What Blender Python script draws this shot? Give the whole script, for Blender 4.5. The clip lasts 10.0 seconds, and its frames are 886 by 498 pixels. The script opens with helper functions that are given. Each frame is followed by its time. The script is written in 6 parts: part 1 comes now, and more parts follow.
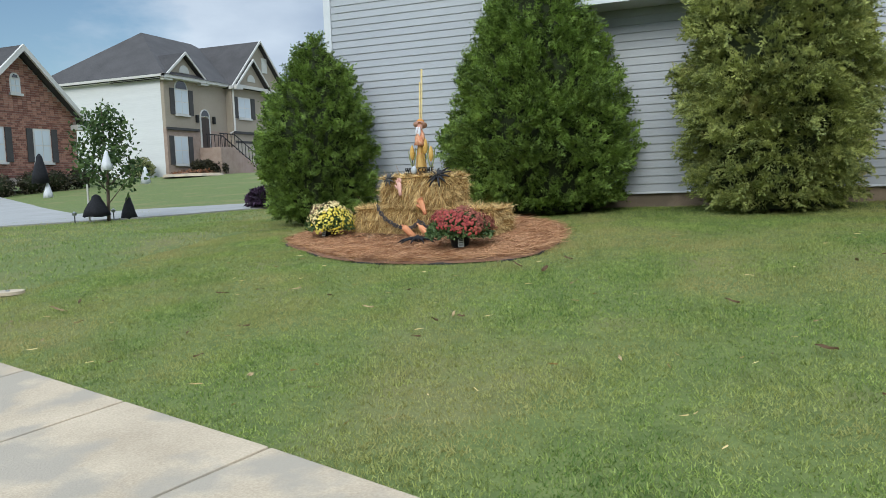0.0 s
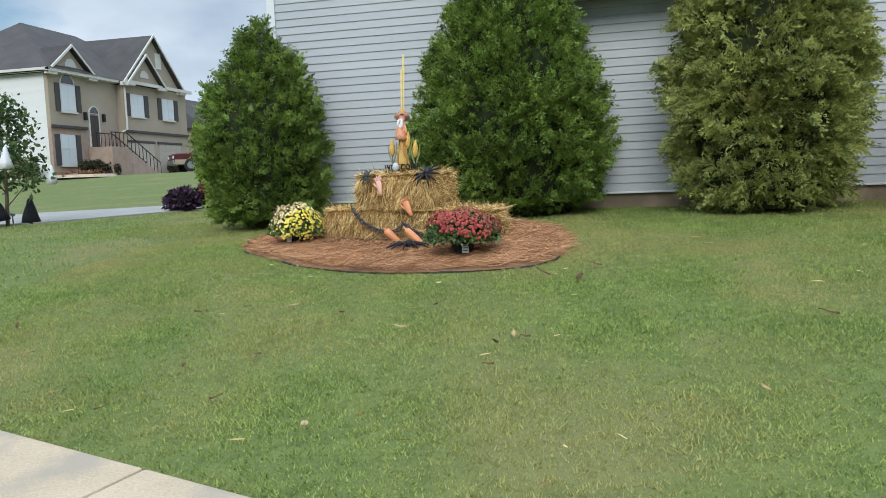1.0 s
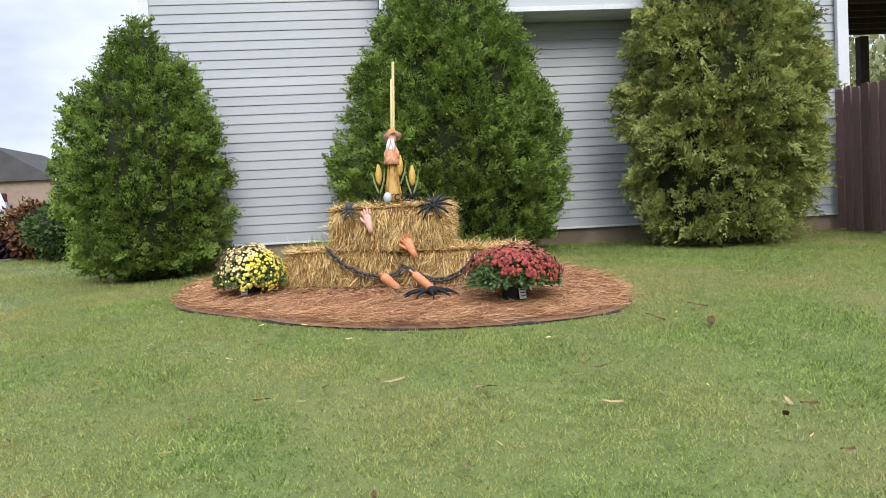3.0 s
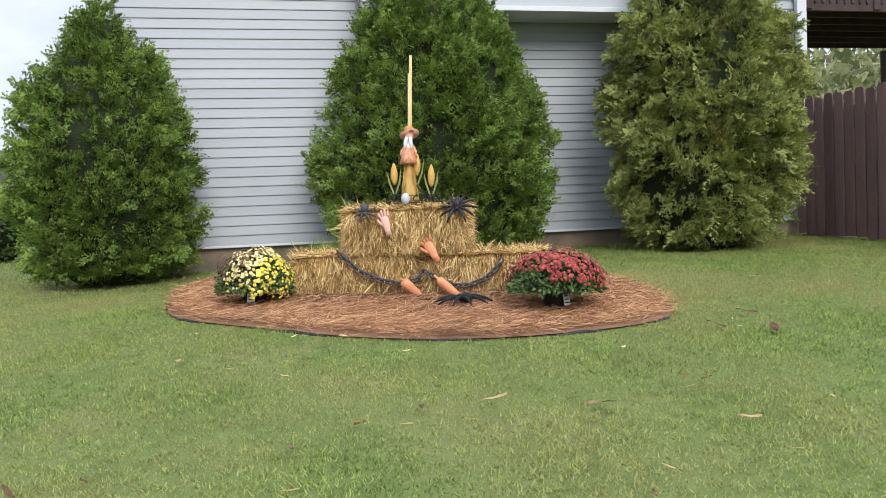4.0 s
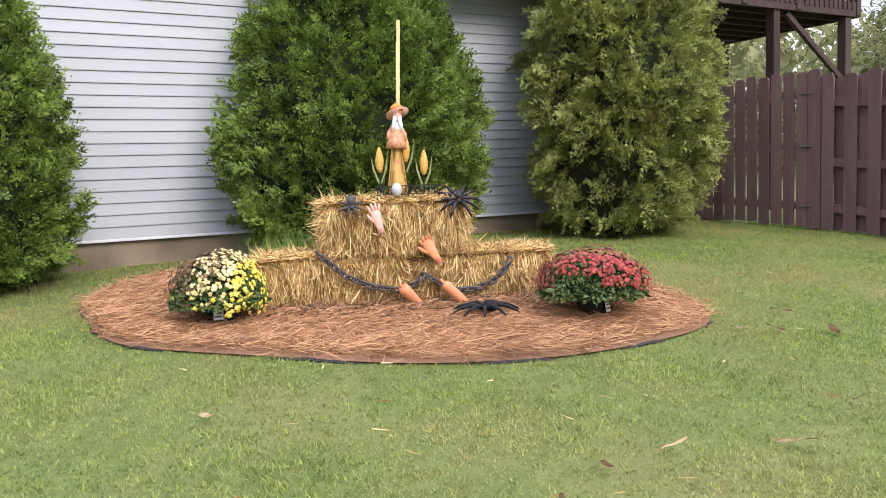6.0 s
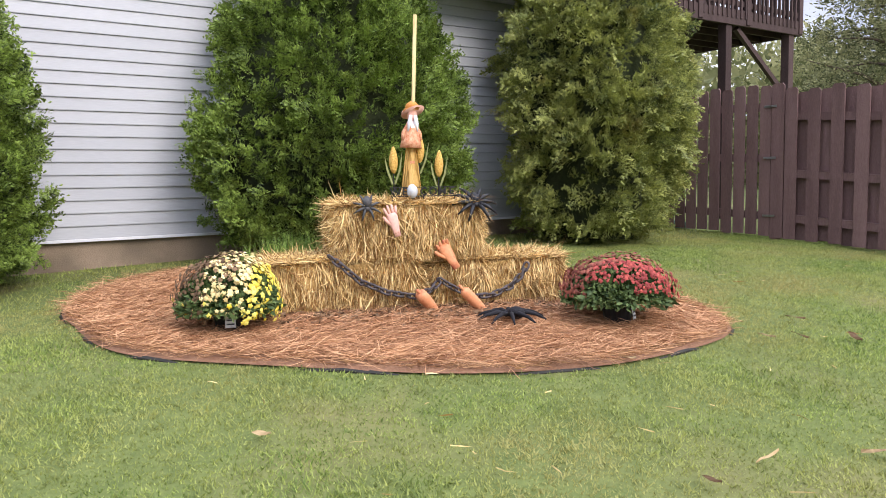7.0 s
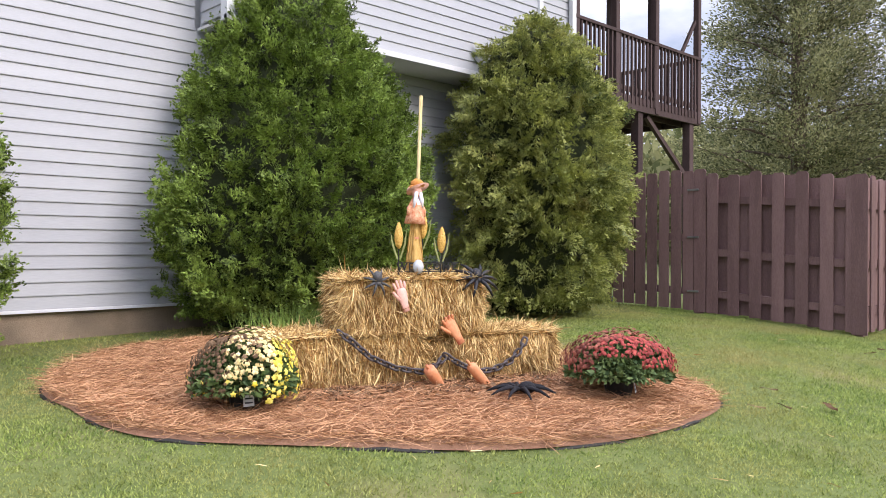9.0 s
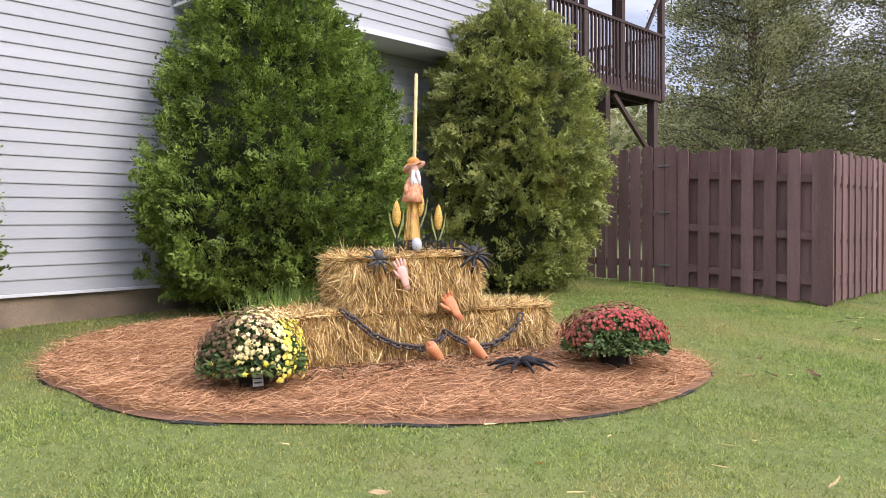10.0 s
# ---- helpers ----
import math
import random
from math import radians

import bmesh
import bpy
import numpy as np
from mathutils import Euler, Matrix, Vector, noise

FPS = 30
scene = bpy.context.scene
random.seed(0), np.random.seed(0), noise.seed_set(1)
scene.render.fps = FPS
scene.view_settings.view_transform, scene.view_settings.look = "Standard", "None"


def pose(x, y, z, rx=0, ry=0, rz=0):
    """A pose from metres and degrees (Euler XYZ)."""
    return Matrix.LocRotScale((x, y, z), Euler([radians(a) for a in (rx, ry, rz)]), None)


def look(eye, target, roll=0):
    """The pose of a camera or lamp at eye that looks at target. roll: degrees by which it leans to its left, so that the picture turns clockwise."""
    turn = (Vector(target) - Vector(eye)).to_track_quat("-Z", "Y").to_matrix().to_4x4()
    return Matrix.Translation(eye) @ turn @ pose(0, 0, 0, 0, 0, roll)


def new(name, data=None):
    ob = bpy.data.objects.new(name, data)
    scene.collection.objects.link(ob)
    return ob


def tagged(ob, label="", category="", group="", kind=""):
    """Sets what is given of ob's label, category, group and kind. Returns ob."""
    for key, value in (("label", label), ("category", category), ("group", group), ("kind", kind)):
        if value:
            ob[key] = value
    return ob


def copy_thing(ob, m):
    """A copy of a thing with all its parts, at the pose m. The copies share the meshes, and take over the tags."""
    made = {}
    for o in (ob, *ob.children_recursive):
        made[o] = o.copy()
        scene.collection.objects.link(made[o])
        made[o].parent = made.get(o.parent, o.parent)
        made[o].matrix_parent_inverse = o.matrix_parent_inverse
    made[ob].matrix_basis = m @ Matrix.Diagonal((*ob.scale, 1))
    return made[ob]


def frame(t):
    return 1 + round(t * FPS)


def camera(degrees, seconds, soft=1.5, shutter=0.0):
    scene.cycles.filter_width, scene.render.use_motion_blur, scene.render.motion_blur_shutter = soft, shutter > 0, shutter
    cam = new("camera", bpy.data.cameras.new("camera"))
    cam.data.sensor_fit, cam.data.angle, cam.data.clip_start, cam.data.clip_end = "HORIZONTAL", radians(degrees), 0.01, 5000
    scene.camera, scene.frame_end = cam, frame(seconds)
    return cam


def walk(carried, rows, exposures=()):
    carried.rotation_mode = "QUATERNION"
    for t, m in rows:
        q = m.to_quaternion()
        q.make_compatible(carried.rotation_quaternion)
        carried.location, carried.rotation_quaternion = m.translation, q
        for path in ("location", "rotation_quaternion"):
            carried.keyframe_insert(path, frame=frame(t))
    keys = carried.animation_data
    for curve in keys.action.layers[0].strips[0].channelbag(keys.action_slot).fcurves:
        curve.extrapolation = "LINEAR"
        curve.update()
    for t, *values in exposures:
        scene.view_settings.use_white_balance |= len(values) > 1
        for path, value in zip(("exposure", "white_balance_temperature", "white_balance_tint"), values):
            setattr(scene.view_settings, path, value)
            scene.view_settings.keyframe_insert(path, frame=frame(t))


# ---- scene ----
cam = camera(59.1, 10.0, soft=0.8)
METRES, EYE, TILT, LEAN, TURN = 8.09, 1.23, 0.0, 0.0, 21.5
PATH = [
    (0, (-0.043, -0.269, 1.247), (-0.744, 1.597, 1.077), -2.3),
    (0.5, (-0.61, 0.029, 1.252), (-1.208, 1.929, 1.073), -2.4),
    (1, (-1.185, 0.256, 1.245), (-1.63, 2.198, 1.07), -2.3),
    (1.5, (-1.805, 0.633, 1.238), (-2.053, 2.612, 1.09), -1.9),
    (2, (-2.392, 0.859, 1.228), (-2.463, 2.854, 1.11), -1.9),
    (2.5, (-2.933, 1.16, 1.235), (-2.862, 3.156, 1.141), -2.2),
    (2.7, (-3.16, 1.253, 1.231), (-3.04, 3.247, 1.14), -2.4),
    (3.8, (-4.152, 1.761, 1.276), (-3.796, 3.727, 1.187), -3.1),
    (4, (-4.362, 1.838, 1.284), (-3.923, 3.787, 1.188), -2.4),
    (4.5, (-4.781, 2.127, 1.336), (-4.165, 4.027, 1.232), -1.7),
    (5, (-5.129, 2.473, 1.401), (-4.389, 4.327, 1.291), -1.5),
    (5.5, (-5.367, 2.76, 1.474), (-4.493, 4.554, 1.332), -1.6),
    (5.7, (-5.413, 2.919, 1.469), (-4.501, 4.692, 1.307), -1.9),
    (6.8, (-5.908, 3.505, 1.476), (-4.792, 5.152, 1.269), -1.1),
    (7, (-5.965, 3.621, 1.462), (-4.812, 5.246, 1.284), -0.9),
    (7.5, (-6.092, 3.877, 1.491), (-4.871, 5.458, 1.389), -0.5),
    (8, (-6.269, 3.957, 1.515), (-4.983, 5.488, 1.462), -0.0),
    (8.5, (-6.476, 4.005, 1.523), (-5.129, 5.484, 1.508), 0.2),
    (9, (-6.623, 4.085, 1.511), (-5.221, 5.511, 1.507), 0.2),
    (9.5, (-6.676, 4.251, 1.513), (-5.226, 5.628, 1.493), -0.1),
    (10, (-6.844, 4.256, 1.511), (-5.362, 5.596, 1.45), -0.5),
]
walk(cam, [(t, look(eye, target, roll)) for t, eye, target, roll in PATH], exposures=[(0.0, 0.0, 6000, 2), (1.0, 0.11, 6100, 2), (2.5, 0.45, 6350, 9), (4.0, 0.38, 6300, 8), (4.6, 0.60, 6430, 13), (5.5, 0.70, 6500, 16), (10.0, 0.70, 6550, 19)])

# ---- world and sun ----
SUN_AZ, SUN_EL = 174.0, 35.0          # compass bearing (from +y towards +x) and height of the veiled sun
world = bpy.data.worlds.new("sky")
scene.world = world
world.use_nodes = True
wn, wl = world.node_tree.nodes, world.node_tree.links
wn.clear()
w_out = wn.new("ShaderNodeOutputWorld")
w_bg = wn.new("ShaderNodeBackground")
w_sky = wn.new("ShaderNodeTexSky")
w_sky.sky_type, w_sky.sun_disc = "NISHITA", False
w_sky.sun_elevation, w_sky.sun_rotation = radians(SUN_EL), radians(SUN_AZ)
w_co = wn.new("ShaderNodeTexCoord")
w_map = wn.new("ShaderNodeMapping")
w_map.inputs["Scale"].default_value = (1.0, 1.0, 2.4)
w_map.inputs["Location"].default_value = (1.3, 0.4, 0.25)
w_n1 = wn.new("ShaderNodeTexNoise")
w_n1.inputs["Scale"].default_value, w_n1.inputs["Detail"].default_value, w_n1.inputs["Roughness"].default_value = 2.1, 8.0, 0.56
w_r1 = wn.new("ShaderNodeValToRGB")
w_r1.color_ramp.elements[0].position, w_r1.color_ramp.elements[1].position = 0.22, 0.37
w_n2 = wn.new("ShaderNodeTexNoise")
w_n2.inputs["Scale"].default_value, w_n2.inputs["Detail"].default_value = 3.3, 6.0
w_r2 = wn.new("ShaderNodeValToRGB")
w_r2.color_ramp.elements[0].position, w_r2.color_ramp.elements[1].position = 0.36, 0.66
w_r2.color_ramp.elements[0].color, w_r2.color_ramp.elements[1].color = (4.2, 4.8, 6.1, 1), (7.9, 8.3, 9.2, 1)
w_mix = wn.new("ShaderNodeMix")
w_mix.data_type = "RGBA"
wl.new(w_co.outputs["Generated"], w_map.inputs["Vector"])
wl.new(w_map.outputs["Vector"], w_n1.inputs["Vector"])
wl.new(w_map.outputs["Vector"], w_n2.inputs["Vector"])
w_gap = wn.new("ShaderNodeVectorMath")           # a break in the cloud over the street
w_gap.operation = "DISTANCE"
w_gap.inputs[1].default_value = (-0.77, 0.58, 0.27)
w_gr = wn.new("ShaderNodeMapRange")
w_gr.inputs["From Min"].default_value, w_gr.inputs["From Max"].default_value = 0.05, 0.34
w_gr.inputs["To Min"].default_value, w_gr.inputs["To Max"].default_value = -0.33, 0.0
w_ga = wn.new("ShaderNodeMath")
w_ga.operation = "ADD"
wl.new(w_co.outputs["Generated"], w_gap.inputs[0])
wl.new(w_gap.outputs["Value"], w_gr.inputs["Value"])
wl.new(w_gr.outputs["Result"], w_ga.inputs[0])
wl.new(w_n1.outputs["Fac"], w_ga.inputs[1])
wl.new(w_ga.outputs[0], w_r1.inputs["Fac"])
wl.new(w_n2.outputs["Fac"], w_r2.inputs["Fac"])
wl.new(w_r1.outputs["Color"], w_mix.inputs[0])
wl.new(w_sky.outputs["Color"], w_mix.inputs[6])
wl.new(w_r2.outputs["Color"], w_mix.inputs[7])
w_sep = wn.new("ShaderNodeSeparateXYZ")          # an overcast sky is brighter overhead than at the horizon
w_up = wn.new("ShaderNodeMapRange")
w_up.inputs["From Min"].default_value, w_up.inputs["From Max"].default_value = 0.25, 0.9
w_up.inputs["To Min"].default_value, w_up.inputs["To Max"].default_value = 0.66, 1.75
w_mul = wn.new("ShaderNodeVectorMath")
w_mul.operation = "SCALE"
wl.new(w_co.outputs["Generated"], w_sep.inputs[0])
wl.new(w_sep.outputs["Z"], w_up.inputs["Value"])
wl.new(w_mix.outputs[2], w_mul.inputs[0])
wl.new(w_up.outputs["Result"], w_mul.inputs["Scale"])
wl.new(w_mul.outputs[0], w_bg.inputs["Color"])
w_bg.inputs["Strength"].default_value = 0.15
wl.new(w_bg.outputs["Background"], w_out.inputs["Surface"])
sun = new("sun", bpy.data.lights.new("sun", "SUN"))
sun.data.energy, sun.data.angle, sun.data.color = 2.0, radians(34), (1.0, 0.94, 0.84)
sun.matrix_world = look((0, 0, 30), (-30 * math.sin(radians(SUN_AZ)) / math.tan(radians(SUN_EL)), -30 * math.cos(radians(SUN_AZ)) / math.tan(radians(SUN_EL)), 0))

# ---- materials ----


def mat(name, dark, light, scale=8.0, rough=0.8, bump=0.2, fine=60.0, metal=0.0, spread=0.0, stretch=(1, 1, 1), patch=None, patch_scale=0.5, patch_lo=0.5, patch_hi=0.65, trans=0.0, spec=0.3, obj_rand=0.0):
    """A two-scale procedural surface: noise between two colours, grain, relief; spread varies loose pieces, patch adds worn places."""
    m = bpy.data.materials.new(name)
    m.use_nodes = True
    n, l = m.node_tree.nodes, m.node_tree.links
    b = n["Principled BSDF"]
    b.inputs["Roughness"].default_value, b.inputs["Metallic"].default_value = rough, metal
    b.inputs["Specular IOR Level"].default_value = spec
    geo = n.new("ShaderNodeNewGeometry")
    mp = n.new("ShaderNodeMapping")
    mp.inputs["Scale"].default_value = stretch
    l.new(geo.outputs["Position"], mp.inputs["Vector"])
    n1 = n.new("ShaderNodeTexNoise")
    n1.inputs["Scale"].default_value, n1.inputs["Detail"].default_value = scale, 4.0
    n2 = n.new("ShaderNodeTexNoise")
    n2.inputs["Scale"].default_value, n2.inputs["Detail"].default_value = fine, 3.0
    l.new(mp.outputs["Vector"], n1.inputs["Vector"])
    l.new(mp.outputs["Vector"], n2.inputs["Vector"])
    add = n.new("ShaderNodeMath")
    add.operation = "MULTIPLY_ADD"
    add.inputs[1].default_value = 0.5
    half = n.new("ShaderNodeMath")
    half.operation = "MULTIPLY"
    half.inputs[1].default_value = 0.5
    l.new(n1.outputs["Fac"], half.inputs[0])
    l.new(n2.outputs["Fac"], add.inputs[0])
    l.new(half.outputs[0], add.inputs[2])
    fac = add.outputs[0]
    if spread or obj_rand:
        info = geo.outputs["Random Per Island"] if spread else n.new("ShaderNodeObjectInfo").outputs["Random"]
        sp = n.new("ShaderNodeMath")
        sp.operation = "MULTIPLY_ADD"
        sp.inputs[1].default_value = spread or obj_rand
        sub = n.new("ShaderNodeMath")
        sub.operation = "SUBTRACT"
        sub.inputs[1].default_value = (spread or obj_rand) / 2
        l.new(info, sp.inputs[0])
        l.new(fac, sub.inputs[0])
        l.new(sub.outputs[0], sp.inputs[2])
        fac = sp.outputs[0]
    ramp = n.new("ShaderNodeValToRGB")
    ramp.color_ramp.elements[0].position, ramp.color_ramp.elements[1].position = 0.3, 0.7
    ramp.color_ramp.elements[0].color, ramp.color_ramp.elements[1].color = (*dark, 1), (*light, 1)
    l.new(fac, ramp.inputs["Fac"])
    col = ramp.outputs["Color"]
    if patch:
        n3 = n.new("ShaderNodeTexNoise")
        n3.inputs["Scale"].default_value, n3.inputs["Detail"].default_value = patch_scale, 5.0
        l.new(geo.outputs["Position"], n3.inputs["Vector"])
        r3 = n.new("ShaderNodeMapRange")
        r3.inputs["From Min"].default_value, r3.inputs["From Max"].default_value = patch_lo, patch_hi
        r3.inputs["To Max"].default_value = 0.85
        l.new(n3.outputs["Fac"], r3.inputs["Value"])
        mx = n.new("ShaderNodeMix")
        mx.data_type = "RGBA"
        l.new(r3.outputs["Result"], mx.inputs[0])
        l.new(col, mx.inputs[6])
        mx.inputs[7].default_value = (*patch, 1)
        col = mx.outputs[2]
    l.new(col, b.inputs["Base Color"])
    if bump:
        bp = n.new("ShaderNodeBump")
        bp.inputs["Strength"].default_value, bp.inputs["Distance"].default_value = bump, 0.01
        l.new(n2.outputs["Fac"], bp.inputs["Height"])
        l.new(bp.outputs["Normal"], b.inputs["Normal"])
    if trans:
        t = n.new("ShaderNodeBsdfTranslucent")
        l.new(col, t.inputs["Color"])
        ms = n.new("ShaderNodeMixShader")
        ms.inputs["Fac"].default_value = trans
        l.new(b.outputs["BSDF"], ms.inputs[1])
        l.new(t.outputs["BSDF"], ms.inputs[2])
        l.new(ms.outputs["Shader"], n["Material Output"].inputs["Surface"])
    return m


# Soil is coloured darker to carry the shade between grass blades.
M_SOIL = mat("lawn_soil", (0.075, 0.105, 0.028), (0.155, 0.185, 0.055), 7, 0.95, 0.6, 45, patch=(0.20, 0.17, 0.075), patch_scale=0.8, patch_lo=0.52, patch_hi=0.75)
M_TUFT = mat("tall_green_grass", (0.12, 0.22, 0.04), (0.34, 0.48, 0.12), 6, 0.55, 0, 30, spread=0.5, trans=0.35)
M_GRASS = mat("grass_blades", (0.11, 0.185, 0.04), (0.40, 0.47, 0.13), 1.9, 0.55, 0, 17, spread=0.45, patch=(0.45, 0.38, 0.16), patch_scale=0.9, patch_lo=0.43, patch_hi=0.72, trans=0.35)
M_CONC = mat("sidewalk_concrete", (0.345, 0.275, 0.195), (0.55, 0.45, 0.33), 3, 0.9, 0.35, 90, patch=(0.33, 0.29, 0.235), patch_scale=2.2, patch_lo=0.5, patch_hi=0.6)
M_ROAD = mat("street_concrete", (0.25, 0.245, 0.235), (0.34, 0.335, 0.325), 1.5, 0.9, 0.2, 40)
M_VINYL = mat("white_vinyl_siding", (0.36, 0.375, 0.412), (0.435, 0.45, 0.48), 1.2, 0.45, 0.08, 40, stretch=(0.35, 1, 3), obj_rand=0.12)
M_TRIM = mat("white_trim_metal", (0.58, 0.60, 0.64), (0.68, 0.69, 0.72), 2, 0.4, 0.05, 50)
M_SOFFIT = mat("grey_soffit_vinyl", (0.66, 0.66, 0.67), (0.74, 0.74, 0.75), 2, 0.5, 0.05, 50)
M_FOUND = mat("tan_foundation_stucco", (0.22, 0.165, 0.12), (0.34, 0.265, 0.20), 4, 0.95, 0.5, 120, patch=(0.15, 0.12, 0.09), patch_scale=1.5)
M_FENCE = mat("brown_stained_fence_wood", (0.122, 0.070, 0.068), (0.215, 0.130, 0.125), 4, 0.75, 0.35, 60, stretch=(3, 3, 0.4), obj_rand=0.35)
M_DECK = mat("dark_brown_deck_wood", (0.04, 0.024, 0.023), (0.085, 0.055, 0.053), 4, 0.7, 0.3, 60, stretch=(2, 2, 0.5), obj_rand=0.3)
M_STEEL = mat("galvanised_steel", (0.25, 0.26, 0.27), (0.4, 0.4, 0.42), 20, 0.45, 0.1, 90, metal=0.9)
M_SPLASH = mat("green_plastic_splash_block", (0.10, 0.17, 0.16), (0.15, 0.23, 0.22), 9, 0.6, 0.1, 60)
M_EDGE = mat("black_plastic_edging", (0.012, 0.012, 0.011), (0.035, 0.032, 0.028), 8, 0.6, 0.2, 60)
M_MULCH = mat("mulch_bed_soil", (0.17, 0.085, 0.05), (0.30, 0.17, 0.105), 14, 0.95, 0.8, 80)
M_NEEDLE = mat("pine_straw_needles", (0.27, 0.125, 0.06), (0.66, 0.38, 0.205), 3, 0.7, 0, 20, spread=0.7, patch=(0.17, 0.09, 0.055), patch_scale=1.6, patch_lo=0.6, patch_hi=0.8)
M_BALE = mat("packed_straw", (0.26, 0.155, 0.05), (0.56, 0.38, 0.15), 25, 0.9, 0.9, 110, stretch=(1, 1, 0.5))
M_STRAW = mat("loose_straw", (0.30, 0.16, 0.045), (0.98, 0.76, 0.38), 4, 0.5, 0, 20, spread=0.8, trans=0.25)
# The ramp's near-black end puts shade of the gaps into the leaf colour.
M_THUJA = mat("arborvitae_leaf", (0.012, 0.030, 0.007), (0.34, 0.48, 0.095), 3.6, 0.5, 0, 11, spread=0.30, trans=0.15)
M_THUJA_Y = mat("cypress_leaf", (0.045, 0.075, 0.026), (0.54, 0.57, 0.17), 2.4, 0.5, 0, 9, spread=0.25, patch=(0.44, 0.35, 0.12), patch_scale=1.8, patch_lo=0.58, patch_hi=0.78, trans=0.15)
# Near-black colour stands in for the shade deep inside the shrubs.
M_CORE = mat("shrub_inner_shade", (0.010, 0.014, 0.005), (0.03, 0.04, 0.014), 12, 0.95, 0.8, 50)
M_BARK = mat("grey_brown_bark", (0.07, 0.05, 0.04), (0.17, 0.13, 0.10), 8, 0.95, 0.8, 40, stretch=(1, 1, 0.3))
M_PINE = mat("cedar_foliage", (0.085, 0.10, 0.045), (0.34, 0.34, 0.17), 0.7, 0.6, 0, 6, spread=0.6, trans=0.4)
M_HEDGE = mat("light_brush_foliage", (0.13, 0.15, 0.06), (0.36, 0.36, 0.17), 0.6, 0.7, 0, 5, spread=0.6, trans=0.35)
M_MUMLEAF = mat("mum_leaf", (0.04, 0.075, 0.025), (0.17, 0.24, 0.085), 10, 0.6, 0, 40, spread=0.5, trans=0.2)
M_YEL = mat("yellow_petals", (0.66, 0.50, 0.04), (0.86, 0.76, 0.18), 9, 0.6, 0.1, 80, spread=0.4)
M_PALE = mat("faded_cream_petals", (0.58, 0.43, 0.18), (0.84, 0.71, 0.36), 9, 0.6, 0.1, 80, spread=0.5)
M_SPENT = mat("spent_brown_petals", (0.10, 0.058, 0.032), (0.23, 0.145, 0.08), 9, 0.8, 0.2, 80, spread=0.5)
M_RED = mat("crimson_petals", (0.22, 0.03, 0.03), (0.43, 0.08, 0.062), 9, 0.65, 0.1, 80, spread=0.5)
M_RUST = mat("faded_rust_petals", (0.13, 0.032, 0.024), (0.36, 0.12, 0.08), 9, 0.7, 0.1, 80, spread=0.5)
M_POT = mat("black_plastic_pot", (0.010, 0.010, 0.011), (0.025, 0.025, 0.027), 12, 0.4, 0.1, 60)
M_TAG = mat("white_paper_tag", (0.62, 0.62, 0.60), (0.75, 0.75, 0.73), 20, 0.6, 0.05, 60)
M_INK = mat("dark_print", (0.04, 0.04, 0.05), (0.07, 0.07, 0.08), 20, 0.6, 0, 60)
M_BLACK = mat("black_plush", (0.006, 0.006, 0.008), (0.022, 0.022, 0.028), 30, 0.8, 0.5, 150)
M_SPIDER = mat("glossy_black_spider_vinyl", (0.006, 0.006, 0.008), (0.022, 0.022, 0.027), 30, 0.35, 0.3, 90)
M_GREYSP = mat("grey_spider_plastic", (0.028, 0.028, 0.030), (0.10, 0.10, 0.105), 25, 0.5, 0.3, 90)
M_CHAIN = mat("grey_plastic_chain", (0.035, 0.030, 0.033), (0.11, 0.095, 0.10), 25, 0.45, 0.3, 90)
M_PINK = mat("pale_pink_rubber", (0.62, 0.33, 0.27), (0.78, 0.47, 0.40), 14, 0.55, 0.15, 70)
M_ORANGE = mat("tan_orange_rubber", (0.58, 0.22, 0.10), (0.72, 0.33, 0.17), 14, 0.55, 0.15, 70, patch=(0.35, 0.06, 0.05), patch_scale=9, patch_lo=0.58, patch_hi=0.7)
M_POLE = mat("pale_bamboo_pole", (0.50, 0.38, 0.17), (0.70, 0.57, 0.30), 6, 0.55, 0.2, 60, stretch=(4, 4, 0.5))
M_BROOM = mat("broom_straw", (0.42, 0.24, 0.06), (0.70, 0.46, 0.16), 8, 0.7, 0.6, 60, stretch=(4, 4, 0.3), spread=0.5)
M_CORN = mat("golden_corn", (0.50, 0.27, 0.05), (0.74, 0.48, 0.14), 60, 0.5, 0.9, 90)
M_HUSK = mat("olive_husk_leaf", (0.13, 0.15, 0.05), (0.28, 0.29, 0.12), 12, 0.6, 0.2, 60)
M_IRON = mat("black_iron", (0.010, 0.010, 0.011), (0.03, 0.03, 0.032), 15, 0.5, 0.2, 70, metal=0.3)
M_CLOTH = mat("orange_plaid_cloth", (0.50, 0.10, 0.025), (0.78, 0.50, 0.33), 42, 0.85, 0.3, 140)
M_HAT = mat("burnt_orange_felt", (0.42, 0.15, 0.035), (0.64, 0.30, 0.08), 20, 0.85, 0.3, 90)
M_GLOBE = mat("frosted_white_globe", (0.40, 0.43, 0.47), (0.56, 0.58, 0.61), 12, 0.3, 0.05, 60)
M_SHINGLE = mat("grey_asphalt_shingle", (0.045, 0.042, 0.043), (0.085, 0.080, 0.081), 0.9, 0.95, 0.3, 12, obj_rand=0.2)
M_STUCCO = mat("tan_stucco", (0.31, 0.26, 0.205), (0.38, 0.325, 0.26), 0.7, 0.9, 0.1, 15)
M_STONE = mat("pinkish_brick_veneer", (0.27, 0.19, 0.15), (0.40, 0.31, 0.26), 3, 0.9, 0.3, 20)
M_WSIDE = mat("neighbour_white_siding", (0.60, 0.60, 0.60), (0.72, 0.72, 0.72), 0.5, 0.6, 0.1, 9, stretch=(0.2, 0.2, 6))
